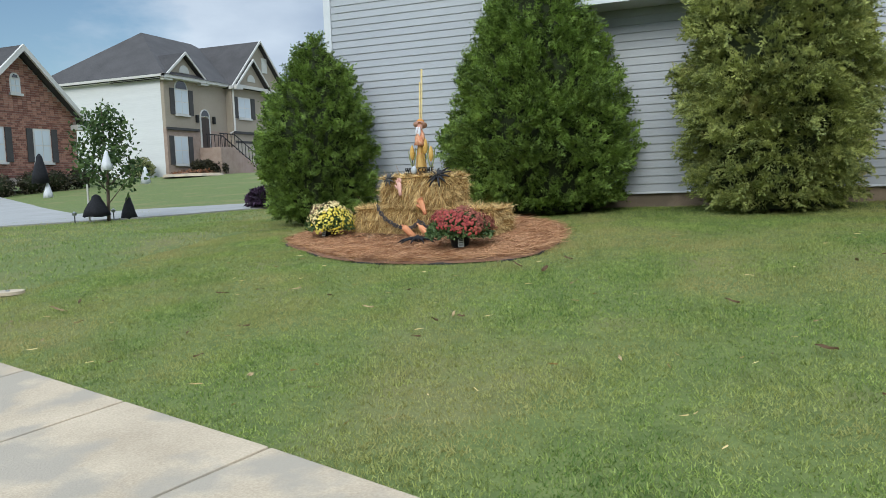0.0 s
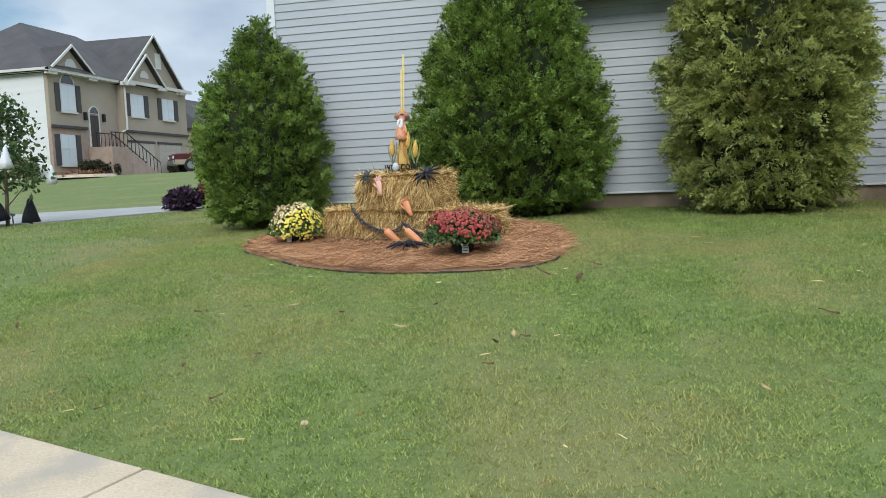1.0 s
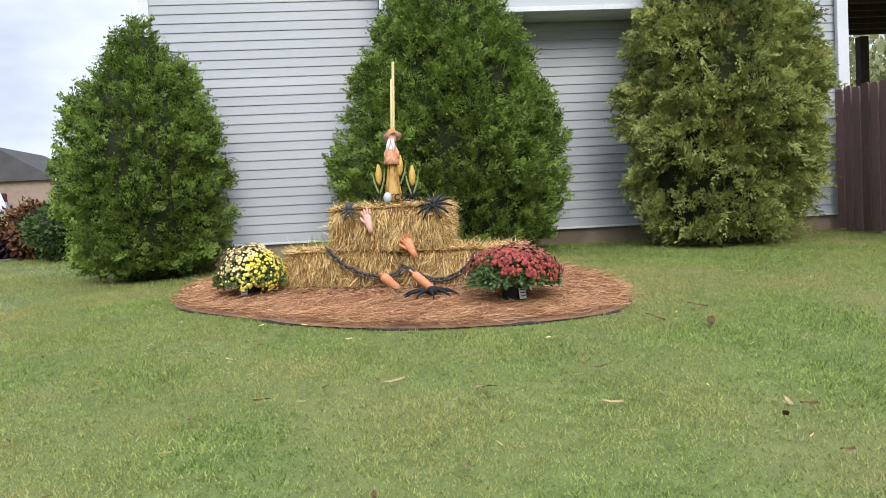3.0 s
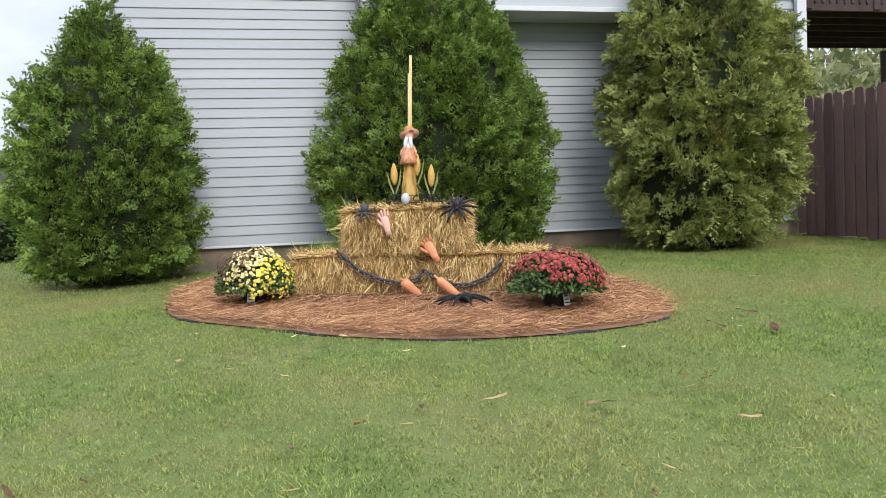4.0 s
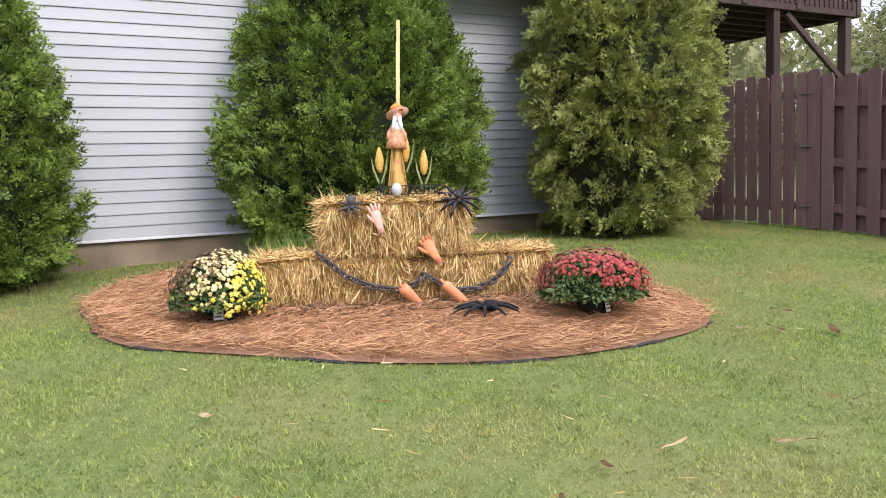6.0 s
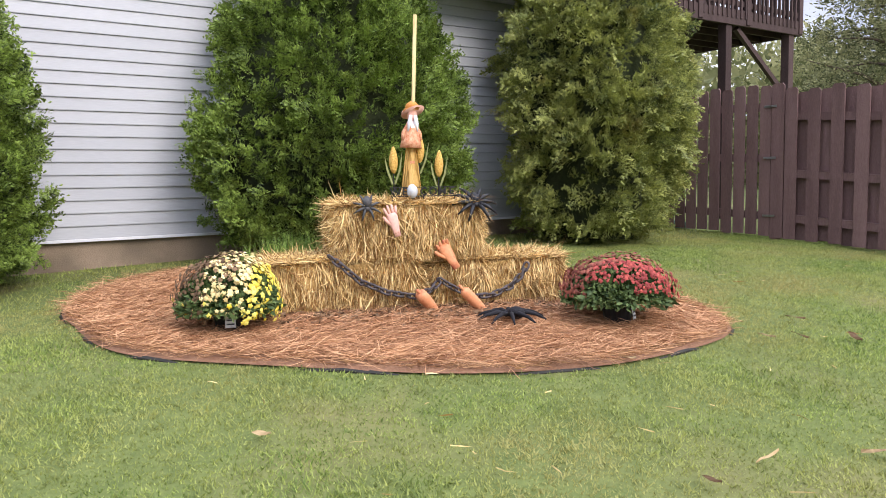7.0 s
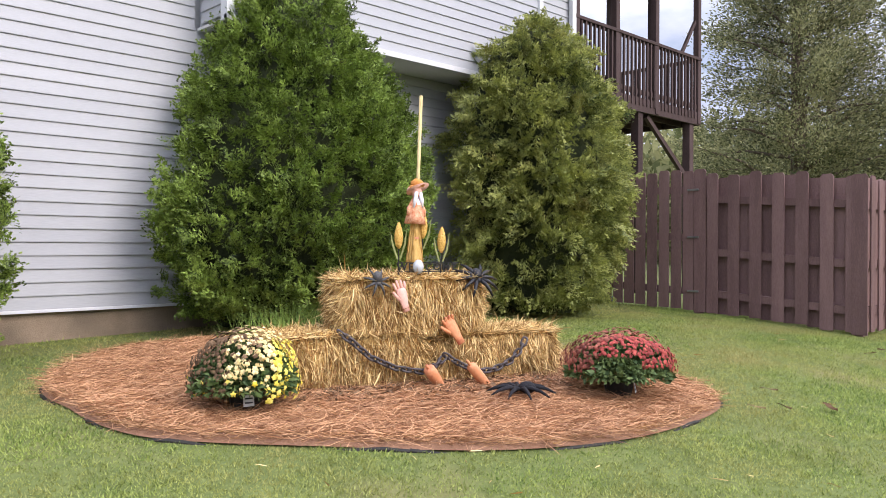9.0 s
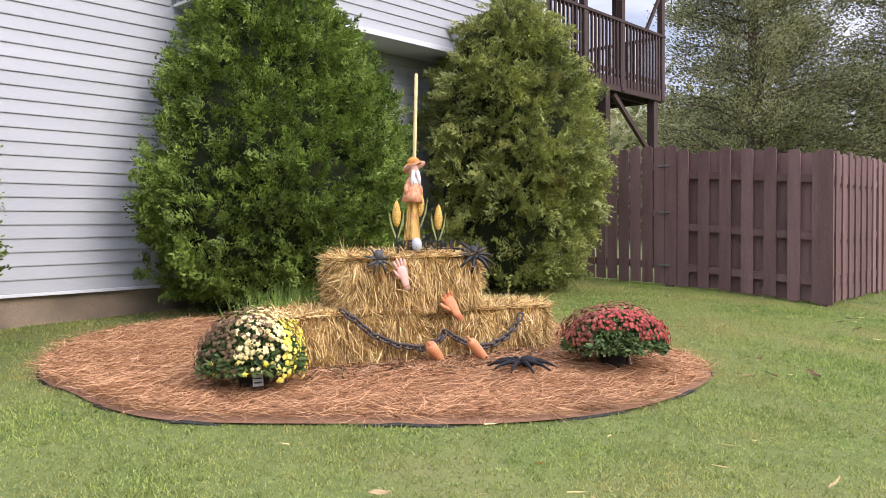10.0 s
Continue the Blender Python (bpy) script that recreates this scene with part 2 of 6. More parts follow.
M_WTRIM = mat("white_painted_trim", (0.52, 0.50, 0.47), (0.62, 0.60, 0.57), 1, 0.6, 0.05, 20)
M_SHUT = mat("dark_grey_shutter", (0.045, 0.042, 0.042), (0.075, 0.07, 0.07), 3, 0.7, 0.1, 20)
M_DOOR = mat("dark_wood_door", (0.035, 0.025, 0.022), (0.07, 0.05, 0.045), 3, 0.5, 0.1, 20)
M_GARAGE = mat("beige_garage_door", (0.36, 0.32, 0.26), (0.42, 0.38, 0.32), 2, 0.7, 0.1, 20)
M_BRICK = mat("red_brick", (0.19, 0.085, 0.065), (0.36, 0.19, 0.14), 4, 0.9, 0.3, 25, obj_rand=0.5, spread=0.8)
M_MORTAR = mat("brick_mortar", (0.30, 0.25, 0.21), (0.40, 0.34, 0.29), 6, 0.95, 0.3, 30)
M_BOX = mat("dark_clipped_boxwood", (0.018, 0.018, 0.010), (0.07, 0.06, 0.032), 4, 0.7, 0, 20, spread=0.5)
M_PURPLE = mat("purple_foliage", (0.020, 0.010, 0.022), (0.085, 0.045, 0.095), 6, 0.6, 0, 30, spread=0.6)
M_RUSTLEAF = mat("rusty_autumn_leaf", (0.07, 0.035, 0.018), (0.24, 0.10, 0.045), 6, 0.6, 0, 30, spread=0.6)
M_YOUNG = mat("young_tree_leaf", (0.03, 0.06, 0.018), (0.11, 0.165, 0.05), 4, 0.6, 0, 30, spread=0.6, trans=0.3)
M_GHOST = mat("white_ghost_cloth", (0.62, 0.63, 0.70), (0.78, 0.78, 0.82), 6, 0.85, 0.3, 60)
M_TRUCK = mat("maroon_car_paint", (0.055, 0.008, 0.012), (0.075, 0.012, 0.017), 2, 0.25, 0.0, 20, spec=0.6)
M_TRUCKLOW = mat("beige_lower_paint", (0.28, 0.22, 0.17), (0.33, 0.27, 0.21), 2, 0.35, 0.0, 20)
M_TYRE = mat("black_tyre_rubber", (0.012, 0.012, 0.012), (0.03, 0.03, 0.03), 10, 0.8, 0.2, 50)
M_LEAF = mat("dry_leaf", (0.10, 0.055, 0.025), (0.42, 0.30, 0.16), 9, 0.8, 0.3, 60, obj_rand=0.9)


def glass_mat(name, tint, rough=0.08):
    m = bpy.data.materials.new(name)
    m.use_nodes = True
    b = m.node_tree.nodes["Principled BSDF"]
    b.inputs["Base Color"].default_value, b.inputs["Roughness"].default_value = (*tint, 1), rough
    b.inputs["Specular IOR Level"].default_value = 0.9
    return m


M_GLASS = glass_mat("window_glass", (0.58, 0.62, 0.66))       # pale blue-grey base colour for panes and headlights
M_DARKGLASS = glass_mat("dark_window_glass", (0.02, 0.022, 0.025), 0.04)

# ---- geometry helpers ----


class Geo:
    """Vertices and faces gathered for one mesh."""

    def __init__(self):
        self.v, self.f = [], []

    def add(self, verts, faces, m=None):
        k = len(self.v)
        self.v += [tuple(m @ Vector(p)) if m else tuple(p) for p in verts]
        self.f += [tuple(i + k for i in q) for q in faces]
        return self

    def box(self, x0, y0, z0, x1, y1, z1, bevel=0.0, m=None):
        if bevel <= 0:
            vs = [(x, y, z) for z in (z0, z1) for x, y in ((x0, y0), (x1, y0), (x1, y1), (x0, y1))]
            return self.add(vs, [(3, 2, 1, 0), (4, 5, 6, 7), (0, 1, 5, 4), (1, 2, 6, 5), (2, 3, 7, 6), (3, 0, 4, 7)], m)
        b = bmesh.new()
        bmesh.ops.create_cube(b, size=1)
        for p in b.verts:
            p.co = ((x0 + x1) / 2 + p.co.x * (x1 - x0), (y0 + y1) / 2 + p.co.y * (y1 - y0), (z0 + z1) / 2 + p.co.z * (z1 - z0))
        bmesh.ops.bevel(b, geom=b.edges[:], offset=bevel, segments=2, affect="EDGES", profile=0.6)
        self.take(b, m)
        return self

    def take(self, b, m=None):
        b.verts.index_update()
        self.add([p.co.copy() for p in b.verts], [[p.index for p in q.verts] for q in b.faces], m)
        b.free()
        return self

    def tube(self, pts, radii, sides=8, cap=True):
        pts = [Vector(p) for p in pts]
        k, side = len(self.v), None
        for i, p in enumerate(pts):
            d = (pts[min(i + 1, len(pts) - 1)] - pts[max(i - 1, 0)]).normalized()
            side = (side - d * side.dot(d)).normalized() if side else d.orthogonal().normalized()
            up = d.cross(side)
            r = radii[i] if hasattr(radii, "__len__") else radii
            self.v += [tuple(p + (side * math.cos(a) + up * math.sin(a)) * r) for a in (math.tau * j / sides for j in range(sides))]
        for i in range(len(pts) - 1):
            for j in range(sides):
                a, b2 = k + i * sides + j, k + i * sides + (j + 1) % sides
                self.f.append((a, b2, b2 + sides, a + sides))
        if cap:
            self.f.append(tuple(k + j for j in reversed(range(sides))))
            self.f.append(tuple(k + (len(pts) - 1) * sides + j for j in range(sides)))
        return self

    def ball(self, c, r, seg=12, m=None):
        b = bmesh.new()
        bmesh.ops.create_uvsphere(b, u_segments=seg, v_segments=max(6, seg * 2 // 3), radius=1)
        rr = r if hasattr(r, "__len__") else (r, r, r)
        return self.take(b, (m or Matrix.Identity(4)) @ Matrix.Translation(c) @ Matrix.Diagonal((*rr, 1)))

    def mesh(self, name):
        me = bpy.data.meshes.new(name)
        me.from_pydata(self.v, [], self.f)
        me.update()
        return me


def fast_mesh(name, verts, tris):
    """A triangle mesh from number arrays."""
    me = bpy.data.meshes.new(name)
    verts, tris = np.asarray(verts, np.float32).reshape(-1, 3), np.asarray(tris, np.int32).reshape(-1, 3)
    me.vertices.add(len(verts))
    me.vertices.foreach_set("co", verts.ravel())
    me.loops.add(tris.size)
    me.loops.foreach_set("vertex_index", tris.ravel())
    me.polygons.add(len(tris))
    me.polygons.foreach_set("loop_start", np.arange(0, tris.size, 3, dtype=np.int32))
    me.polygons.foreach_set("loop_total", np.full(len(tris), 3, np.int32))
    me.update(calc_edges=True)
    me.validate()
    return me


def part(name, geo, material, parent=None, label="", smooth=False, m=None):
    me = geo if isinstance(geo, bpy.types.Mesh) else geo.mesh(name)
    if not me.materials:
        me.materials.append(material)
    if smooth:
        me.polygons.foreach_set("use_smooth", [True] * len(me.polygons))
    ob = new(name, me)
    if parent:
        ob.parent = parent
    if m:
        ob.matrix_basis = m
    if label:
        ob["label"] = label
    return ob


def thing(name, m, label, category, group="", kind=""):
    ob = new(name)
    ob.empty_display_size = 0.1
    ob.matrix_basis = m
    return tagged(ob, label, category, group, kind)


def unit(v):
    return v / np.maximum(np.linalg.norm(v, axis=-1, keepdims=True), 1e-9)


def strands(rng, base, along, length, width, bend=0.25, segs=2):
    """Thin bent ribbons: two or three triangles each."""
    n = len(base)
    along = unit(along)
    side = unit(np.cross(along, unit(rng.normal(size=(n, 3)))))
    drift = np.cross(along, side) * (bend * length * rng.normal(size=n))[:, None]
    L, Wd = length[:, None], width[:, None]
    mid, tip = base + along * L * 0.5 + drift * 0.5, base + along * L + drift * -0.2
    v = np.stack([base - side * Wd / 2, base + side * Wd / 2, mid - side * Wd / 2, mid + side * Wd / 2, tip], 1)
    k = np.arange(n)[:, None] * 5
    t = np.stack([k + [0, 1, 3], k + [0, 3, 2], k + [2, 3, 4]], 1)
    return v.reshape(-1, 3), t.reshape(-1, 3)


# ---- lie of the land ----
_Y = np.array([-200, -30, -2, 0, 1.5, 2.9, 4.2, 5.4, 6.5, 7.5, 8.5, 9.5, 10.6, 14, 18, 25, 39, 60, 400])
_Z = np.array([-0.2, -0.1, -0.05, 0.0, 0.085, 0.18, 0.30, 0.42, 0.53, 0.62, 0.69, 0.735, 0.77, 0.86, 1.0, 1.5, 2.33, 2.62, 3.5])
_TY = np.arange(-60, 120, 0.25)
_TZ = np.convolve(np.pad(np.interp(_TY, _Y, _Z), 4, mode="edge"), np.ones(9) / 9, mode="valid")


def rise(x, y):
    """Height of the ground."""
    return np.interp(y, _TY, _TZ) + 0.02 * (np.clip(x, -6, -2) + 3)


def rise1(x, y):
    return float(rise(np.float64(x), np.float64(y)))


WALL_Y, WALL_L, WALL_R, SILL = 10.75, -5.98, 2.55, 1.0

# flat outlines of the paths, as (x, y)
WALK_A, WALK_B, WALK_W = Vector((-4.52, 3.36)), Vector((-1.09, 2.14)), 0.92


def bed_line(n):
    """The kidney-shaped edge of the planting bed."""
    ctrl = [(-5.12, 8.9), (-5.13, 8.45), (-5.11, 8.0), (-4.95, 7.62), (-4.43, 7.12), (-3.8, 6.6), (-3.15, 6.32), (-2.6, 6.25), (-2.1, 6.29), (-1.8, 6.48), (-1.68, 6.8), (-1.66, 7.25), (-1.85, 8.1), (-2.3, 8.75), (-2.95, 9.4), (-3.65, 9.85), (-4.3, 9.8), (-4.85, 9.35)]
    out, k = [], len(ctrl)
    for i in range(n):
        s = i / n * k
        j, f = int(s), s - int(s)
        p0, p1, p2, p3 = (np.array(ctrl[(j + d) % k]) for d in (-1, 0, 1, 2))
        out.append(0.5 * (2 * p1 + (p2 - p0) * f + (2 * p0 - 5 * p1 + 4 * p2 - p3) * f * f + (3 * p1 - p0 - 3 * p2 + p3) * f ** 3))
    return np.array(out)


BED = bed_line(120)


def inside(poly, x, y):
    """Which of the points lie inside the outline."""
    res = np.zeros(np.shape(x), bool)
    px, py = poly[:, 0], poly[:, 1]
    qx, qy = np.roll(px, -1), np.roll(py, -1)
    for a, b, c, d in zip(px, py, qx, qy):
        hit = ((b > y) != (d > y)) & (x < (c - a) * (y - b) / (d - b + 1e-12) + a)
        res ^= hit
    return res


_wd = (WALK_B - WALK_A).normalized()
_wn = Vector((_wd.y, -_wd.x))


def walk_off(x, y):
    """Distance from the lawn edge of the sidewalk, towards the street."""
    return (x - WALK_A.x) * _wn.x + (y - WALK_A.y) * _wn.y

# ---- ground, street, sidewalk ----
gx = np.concatenate([np.linspace(-400, -45, 12), np.linspace(-42, -8, 35), np.linspace(-7.5, 6, 55), np.linspace(7, 40, 23), np.linspace(50, 400, 10)])
gy = np.concatenate([np.linspace(-400, -20, 10), np.linspace(-15, -1, 15), np.linspace(-0.5, 12, 51), np.linspace(13, 60, 48), np.linspace(70, 600, 12)])
GX, GY = np.meshgrid(gx, gy)
gv = np.stack([GX, GY, rise(GX, GY)], -1).reshape(-1, 3)
nx = len(gx)
g = Geo()
g.v = [tuple(p) for p in gv.tolist()]
g.f = [(j * nx + i, j * nx + i + 1, (j + 1) * nx + i + 1, (j + 1) * nx + i) for j in range(len(gy) - 1) for i in range(nx - 1)]
tagged(part("ground", g, M_SOIL, smooth=True), "mown green lawn sloping up from the sidewalk to the houses", "lawn", kind="structure")


def sheet(outline, step, lift, thick):
    """A slab that follows the ground inside an outline of corners."""
    b = bmesh.new()
    vs = [b.verts.new((x, y, 0)) for x, y in outline]
    b.faces.new(vs)
    for axis in (0, 1):
        lo, hi = min(p[axis] for p in outline), max(p[axis] for p in outline)
        c = lo + step
        while c < hi:
            no = (1, 0, 0) if axis == 0 else (0, 1, 0)
            bmesh.ops.bisect_plane(b, geom=b.verts[:] + b.edges[:] + b.faces[:], plane_co=[n * c for n in no], plane_no=no)
            c += step
    for p in b.verts:
        p.co.z = rise1(p.co.x, p.co.y) + lift
    ext = bmesh.ops.extrude_face_region(b, geom=b.faces[:])
    for p in ext["geom"]:
        if isinstance(p, bmesh.types.BMVert):
            p.co.z -= thick
    bmesh.ops.recalc_face_normals(b, faces=b.faces[:])
    return Geo().take(b)


tagged(part("road", sheet([(-13.4, 10.9), (-11.3, 12.45), (-10.1, 14.3), (-8.0, 16.6), (0, 22), (0, 25), (-9.5, 17.6), (-11.5, 16.5), (-14.0, 15.45), (-14.9, 14.3), (-21.5, 19.0), (-29, 24), (-50, 30), (-50, 5), (-20, 6)], 1.5, 0.03, 0.2), M_ROAD),
       "pale concrete street and driveway beyond the lawn", "street", kind="structure")
tagged(part("driveway", sheet([(-33.5, 47), (-22, 42), (-19.5, 44.5), (-20, 48), (-33.5, 54.4)], 3, 0.04, 0.2), M_ROAD), "pale concrete driveway before the garage doors", "driveway", kind="structure")

walkway = thing("sidewalk", Matrix.Identity(4), "weathered pale concrete sidewalk in jointed slabs", "sidewalk", kind="structure")
for i in range(-9, 8):
    a0, a1 = -0.72 + i * 1.19, -0.72 + (i + 1) * 1.19 - 0.014
    cs = [WALK_A + _wd * a + _wn * o for a, o in ((a0, 0), (a1, 0), (a1, WALK_W), (a0, WALK_W))]
    g = Geo()
    g.box(0, 0, -0.12, a1 - a0, WALK_W, 0.0, 0.012)
    m = Matrix.Translation((cs[0].x, cs[0].y, 0)) @ Matrix.Rotation(math.atan2(_wd.y, _wd.x), 4, "Z")
    vs = []
    for p in g.v:
        q = m @ Vector((p[0], -p[1], p[2]))
        vs.append((q.x, q.y, q.z + rise1(q.x, q.y) + 0.025))
    g.v = vs
    g.f = [tuple(reversed(q)) for q in g.f]
    part("slab", g, M_CONC, walkway)

# ---- the white house ----
house_wall = thing("wall_side", Matrix.Identity(4), "white vinyl lap-sided side wall of the house on a tan foundation", "house wall", kind="structure")
LAP = 0.1075
part("wall_core", Geo().box(WALL_L + 0.06, WALL_Y + 0.05, SILL, WALL_R - 0.06, WALL_Y + 0.25, 6.8), M_VINYL, house_wall)
part("wall_core", Geo().box(WALL_L + 0.06, WALL_Y + 0.25, SILL, WALL_L + 0.26, 19, 6.8), M_VINYL, house_wall)
part("wall_core", Geo().box(WALL_R - 0.26, WALL_Y + 0.25, SILL, WALL_R - 0.06, 19, 6.8), M_VINYL, house_wall)
part("foundation", Geo().box(WALL_L + 0.05, WALL_Y + 0.045, 0.2, WALL_R - 0.05, WALL_Y + 0.3, SILL, 0.01), M_FOUND, house_wall, "tan parged foundation strip")
part("starter_strip", Geo().box(WALL_L, WALL_Y - 0.012, SILL - 0.02, WALL_R, WALL_Y + 0.06, SILL + 0.006, 0.004), M_TRIM, house_wall)


def lap_board(x0, x1):
    """One course of siding: a slanted face with a butt edge below and a mid crease."""
    g = Geo()
    prof = [(0.012, 0.0), (-0.004, 0.001), (-0.005, 0.008), (0.008, LAP + 0.004), (0.035, LAP + 0.004), (0.035, 0.0)]
    g.add([(x, y, z) for x in (x0, x1) for y, z in prof], [(i, (i + 1) % 6, 6 + (i + 1) % 6, 6 + i) for i in range(6)] + [tuple(range(5, -1, -1)), tuple(range(6, 12))])
    return g.mesh("siding_board")


CANT_L, CANT_R, CANT_Y, CANT_Z = -3.25, 1.1, 10.18, 3.50
full, left_b, right_b = lap_board(WALL_L + 0.09, WALL_R - 0.09), lap_board(WALL_L + 0.09, CANT_L), lap_board(CANT_R, WALL_R - 0.09)
cant_b = lap_board(CANT_L + 0.06, CANT_R - 0.06)
for i in range(54):
    z = SILL + 0.004 + i * LAP
    if z + LAP < CANT_Z or z > 6.6:
        part("siding_board", full, M_VINYL, house_wall, m=Matrix.Translation((0, WALL_Y, z)))
    else:
        part("siding_board", left_b, M_VINYL, house_wall, m=Matrix.Translation((0, WALL_Y, z)))
        part("siding_board", right_b, M_VINYL, house_wall, m=Matrix.Translation((0, WALL_Y, z)))
for x0, x1 in ((WALL_L - 0.02, WALL_L + 0.10), (WALL_R - 0.10, WALL_R + 0.02)):
    part("corner_trim", Geo().box(x0, WALL_Y - 0.025, SILL - 0.01, x1, WALL_Y + 0.12, 6.8, 0.008), M_TRIM, house_wall)

bump_out = thing("bay_overhang", Matrix.Translation((CANT_L, CANT_Y, CANT_Z)), "white-sided upper storey overhang with grey soffit", "overhang", kind="structure")
part("box_core", Geo().box(0.05, 0.05, 0.0, CANT_R - CANT_L - 0.05, WALL_Y - CANT_Y - 0.012, 3.3), M_VINYL, bump_out)
part("soffit", Geo().box(0.02, 0.03, -0.025, CANT_R - CANT_L - 0.02, WALL_Y - CANT_Y - 0.012, -0.002), M_SOFFIT, bump_out, "flat grey soffit panel")
part("fascia_trim", Geo().box(0, -0.012, -0.035, CANT_R - CANT_L, 0.04, 0.02, 0.004), M_TRIM, bump_out)
for x in (0.0, CANT_R - CANT_L - 0.07):
    part("corner_trim", Geo().box(x, -0.014, -0.03, x + 0.07, 0.1, 3.3, 0.005), M_TRIM, bump_out)
side_b = lap_board(0.09, WALL_Y - CANT_Y - 0.02)
for i in range(29):
    part("siding_board", cant_b, M_VINYL, bump_out, m=Matrix.Translation((-CANT_L, 0.02, 0.02 + i * LAP)))
    part("siding_board", side_b, M_VINYL, bump_out, m=Matrix.Translation((0.02, WALL_Y - CANT_Y, 0.02 + i * LAP)) @ Matrix.Rotation(radians(-90), 4, "Z"))
tagged(part("house_roof", Geo().box(WALL_L - 0.4, WALL_Y - 0.75, 6.8, WALL_R + 0.4, 19.4, 7.0, 0.02), M_SHINGLE), "dark shingled house roof with deep eaves", "roof", kind="structure")

spout = thing("downspout", Matrix.Translation((WALL_R - 0.13, WALL_Y - 0.06, 0)), "white metal downspout on the house corner", "downspout")
part("pipe", Geo().box(-0.04, -0.035, 1.12, 0.045, 0.03, 6.7, 0.008), M_TRIM, spout)
part("elbow", Geo().tube([(0, 0, 1.16), (0.0, -0.02, 1.08), (0.03, -0.12, 1.0), (0.05, -0.2, 0.97)], [0.045, 0.047, 0.047, 0.045], 8), M_TRIM, spout, smooth=True)
part("strap", Geo().box(-0.05, -0.045, 2.0, 0.055, 0.04, 2.03), M_TRIM, spout)
sb = thing("splash_block", pose(WALL_R - 0.02, WALL_Y - 0.42, rise1(WALL_R, WALL_Y - 0.4) + 0.01, 6, 0, 12), "green plastic splash block below the downspout", "splash block")
part("tray", Geo().box(-0.13, -0.28, 0, 0.13, 0.28, 0.025, 0.01), M_SPLASH, sb)
for x in (-0.13, 0.105):
    part("rim", Geo().box(x, -0.28, 0.02, x + 0.025, 0.28, 0.07, 0.008), M_SPLASH, sb)

# ---- deck and screened porch ----
deck = thing("deck", Matrix.Translation((WALL_R, WALL_Y, 0)), "dark brown raised wooden deck with screened porch behind the house", "deck")
DL, DF, DD = 3.75, 3.88, 2.7       # length along the wall, floor height, depth
part("rim_joist", Geo().box(0, 0, DF - 0.2, DL, 0.05, DF + 0.02, 0.006), M_DECK, deck)
part("rim_joist", Geo().box(DL - 0.05, 0.05, DF - 0.2, DL, DD, DF + 0.02, 0.006), M_DECK, deck)
for i in range(6):
    part("joist", Geo().box(0.02, 0.35 + i * 0.38, DF - 0.19, DL - 0.05, 0.39 + i * 0.38, DF - 0.01), M_DECK, deck)
plank = Geo().box(0.0, 0.0, DF, DL + 0.02, 0.136, DF + 0.03).mesh("deck_plank")
for i in range(18):
    part("deck_plank", plank, M_DECK, deck, m=Matrix.Translation((0, 0.02 + i * 0.143, 0.004)))
for x in (0.06, 1.1, 2.26, DL - 0.07):
    part("rail_post", Geo().box(x - 0.05, -0.02, DF - 0.18, x + 0.05, 0.08, 7.0, 0.006), M_DECK, deck)
part("top_rail", Geo().box(0, -0.03, DF + 0.93, DL, 0.09, DF + 0.98, 0.006), M_DECK, deck)
part("bottom_rail", Geo().box(0, 0.01, DF + 0.08, DL, 0.05, DF + 0.16, 0.006), M_DECK, deck)
bal = Geo().box(-0.018, -0.012, DF - 0.1, 0.018, 0.022, DF + 0.94, 0.003).mesh("baluster")
x = 0.17
while x < DL - 0.12:
    if min(abs(x - p) for p in (1.1, 2.26)) > 0.06:
        part("baluster", bal, M_DECK, deck, m=Matrix.Translation((x, -0.005, 0)))
    x += 0.112
for i in range(20):
    part("baluster", bal, M_DECK, deck, m=Matrix.Translation((DL - 0.03, 0.15 + i * 0.12, 0)) @ Matrix.Rotation(radians(90), 4, "Z"))
part("top_rail", Geo().box(DL - 0.08, 0.09, DF + 0.93, DL, DD, DF + 0.98, 0.006), M_DECK, deck)
for y in (0.9, 1.8, DD - 0.06):
    part("porch_post", Geo().box(DL - 0.1, y, DF, DL, y + 0.1, 7.0, 0.006), M_DECK, deck)
part("header_beam", Geo().box(0, -0.02, 6.8, DL, 0.1, 7.05, 0.006), M_DECK, deck)
part("header_beam", Geo().box(DL - 0.1, 0.1, 6.8, DL, DD, 7.05, 0.006), M_DECK, deck)
part("porch_roof", Geo().box(-0.02, -0.3, 7.06, DL + 0.3, DD + 0.3, 7.2, 0.02), M_SHINGLE, deck)
part("brace", Geo().tube([(DL - 0.12, 0.05, 5.5), (DL - 0.62, 0.05, 4.82)], 0.035, 4), M_DECK, deck)
for x, y in ((1.83, 0.1), (DL - 0.26, 0.1), (1.83, DD - 0.25), (DL - 0.26, DD - 0.25)):
    z0 = rise1(WALL_R + x, WALL_Y + y)
    part("support_post", Geo().box(x - 0.07, y - 0.07, z0 - 0.1, x + 0.07, y + 0.07, DF - 0.19, 0.008), M_DECK, deck)
part("brace", Geo().tube([(2.1, 0.1, DF - 0.22), (DL - 0.32, 0.1, DF - 1.15)], 0.05, 4), M_DECK, deck)

# ---- brown wooden fence ----
FX, FY0, FY1, FYC = 2.33, 10.62, 8.74, 6.88
BW = 0.137


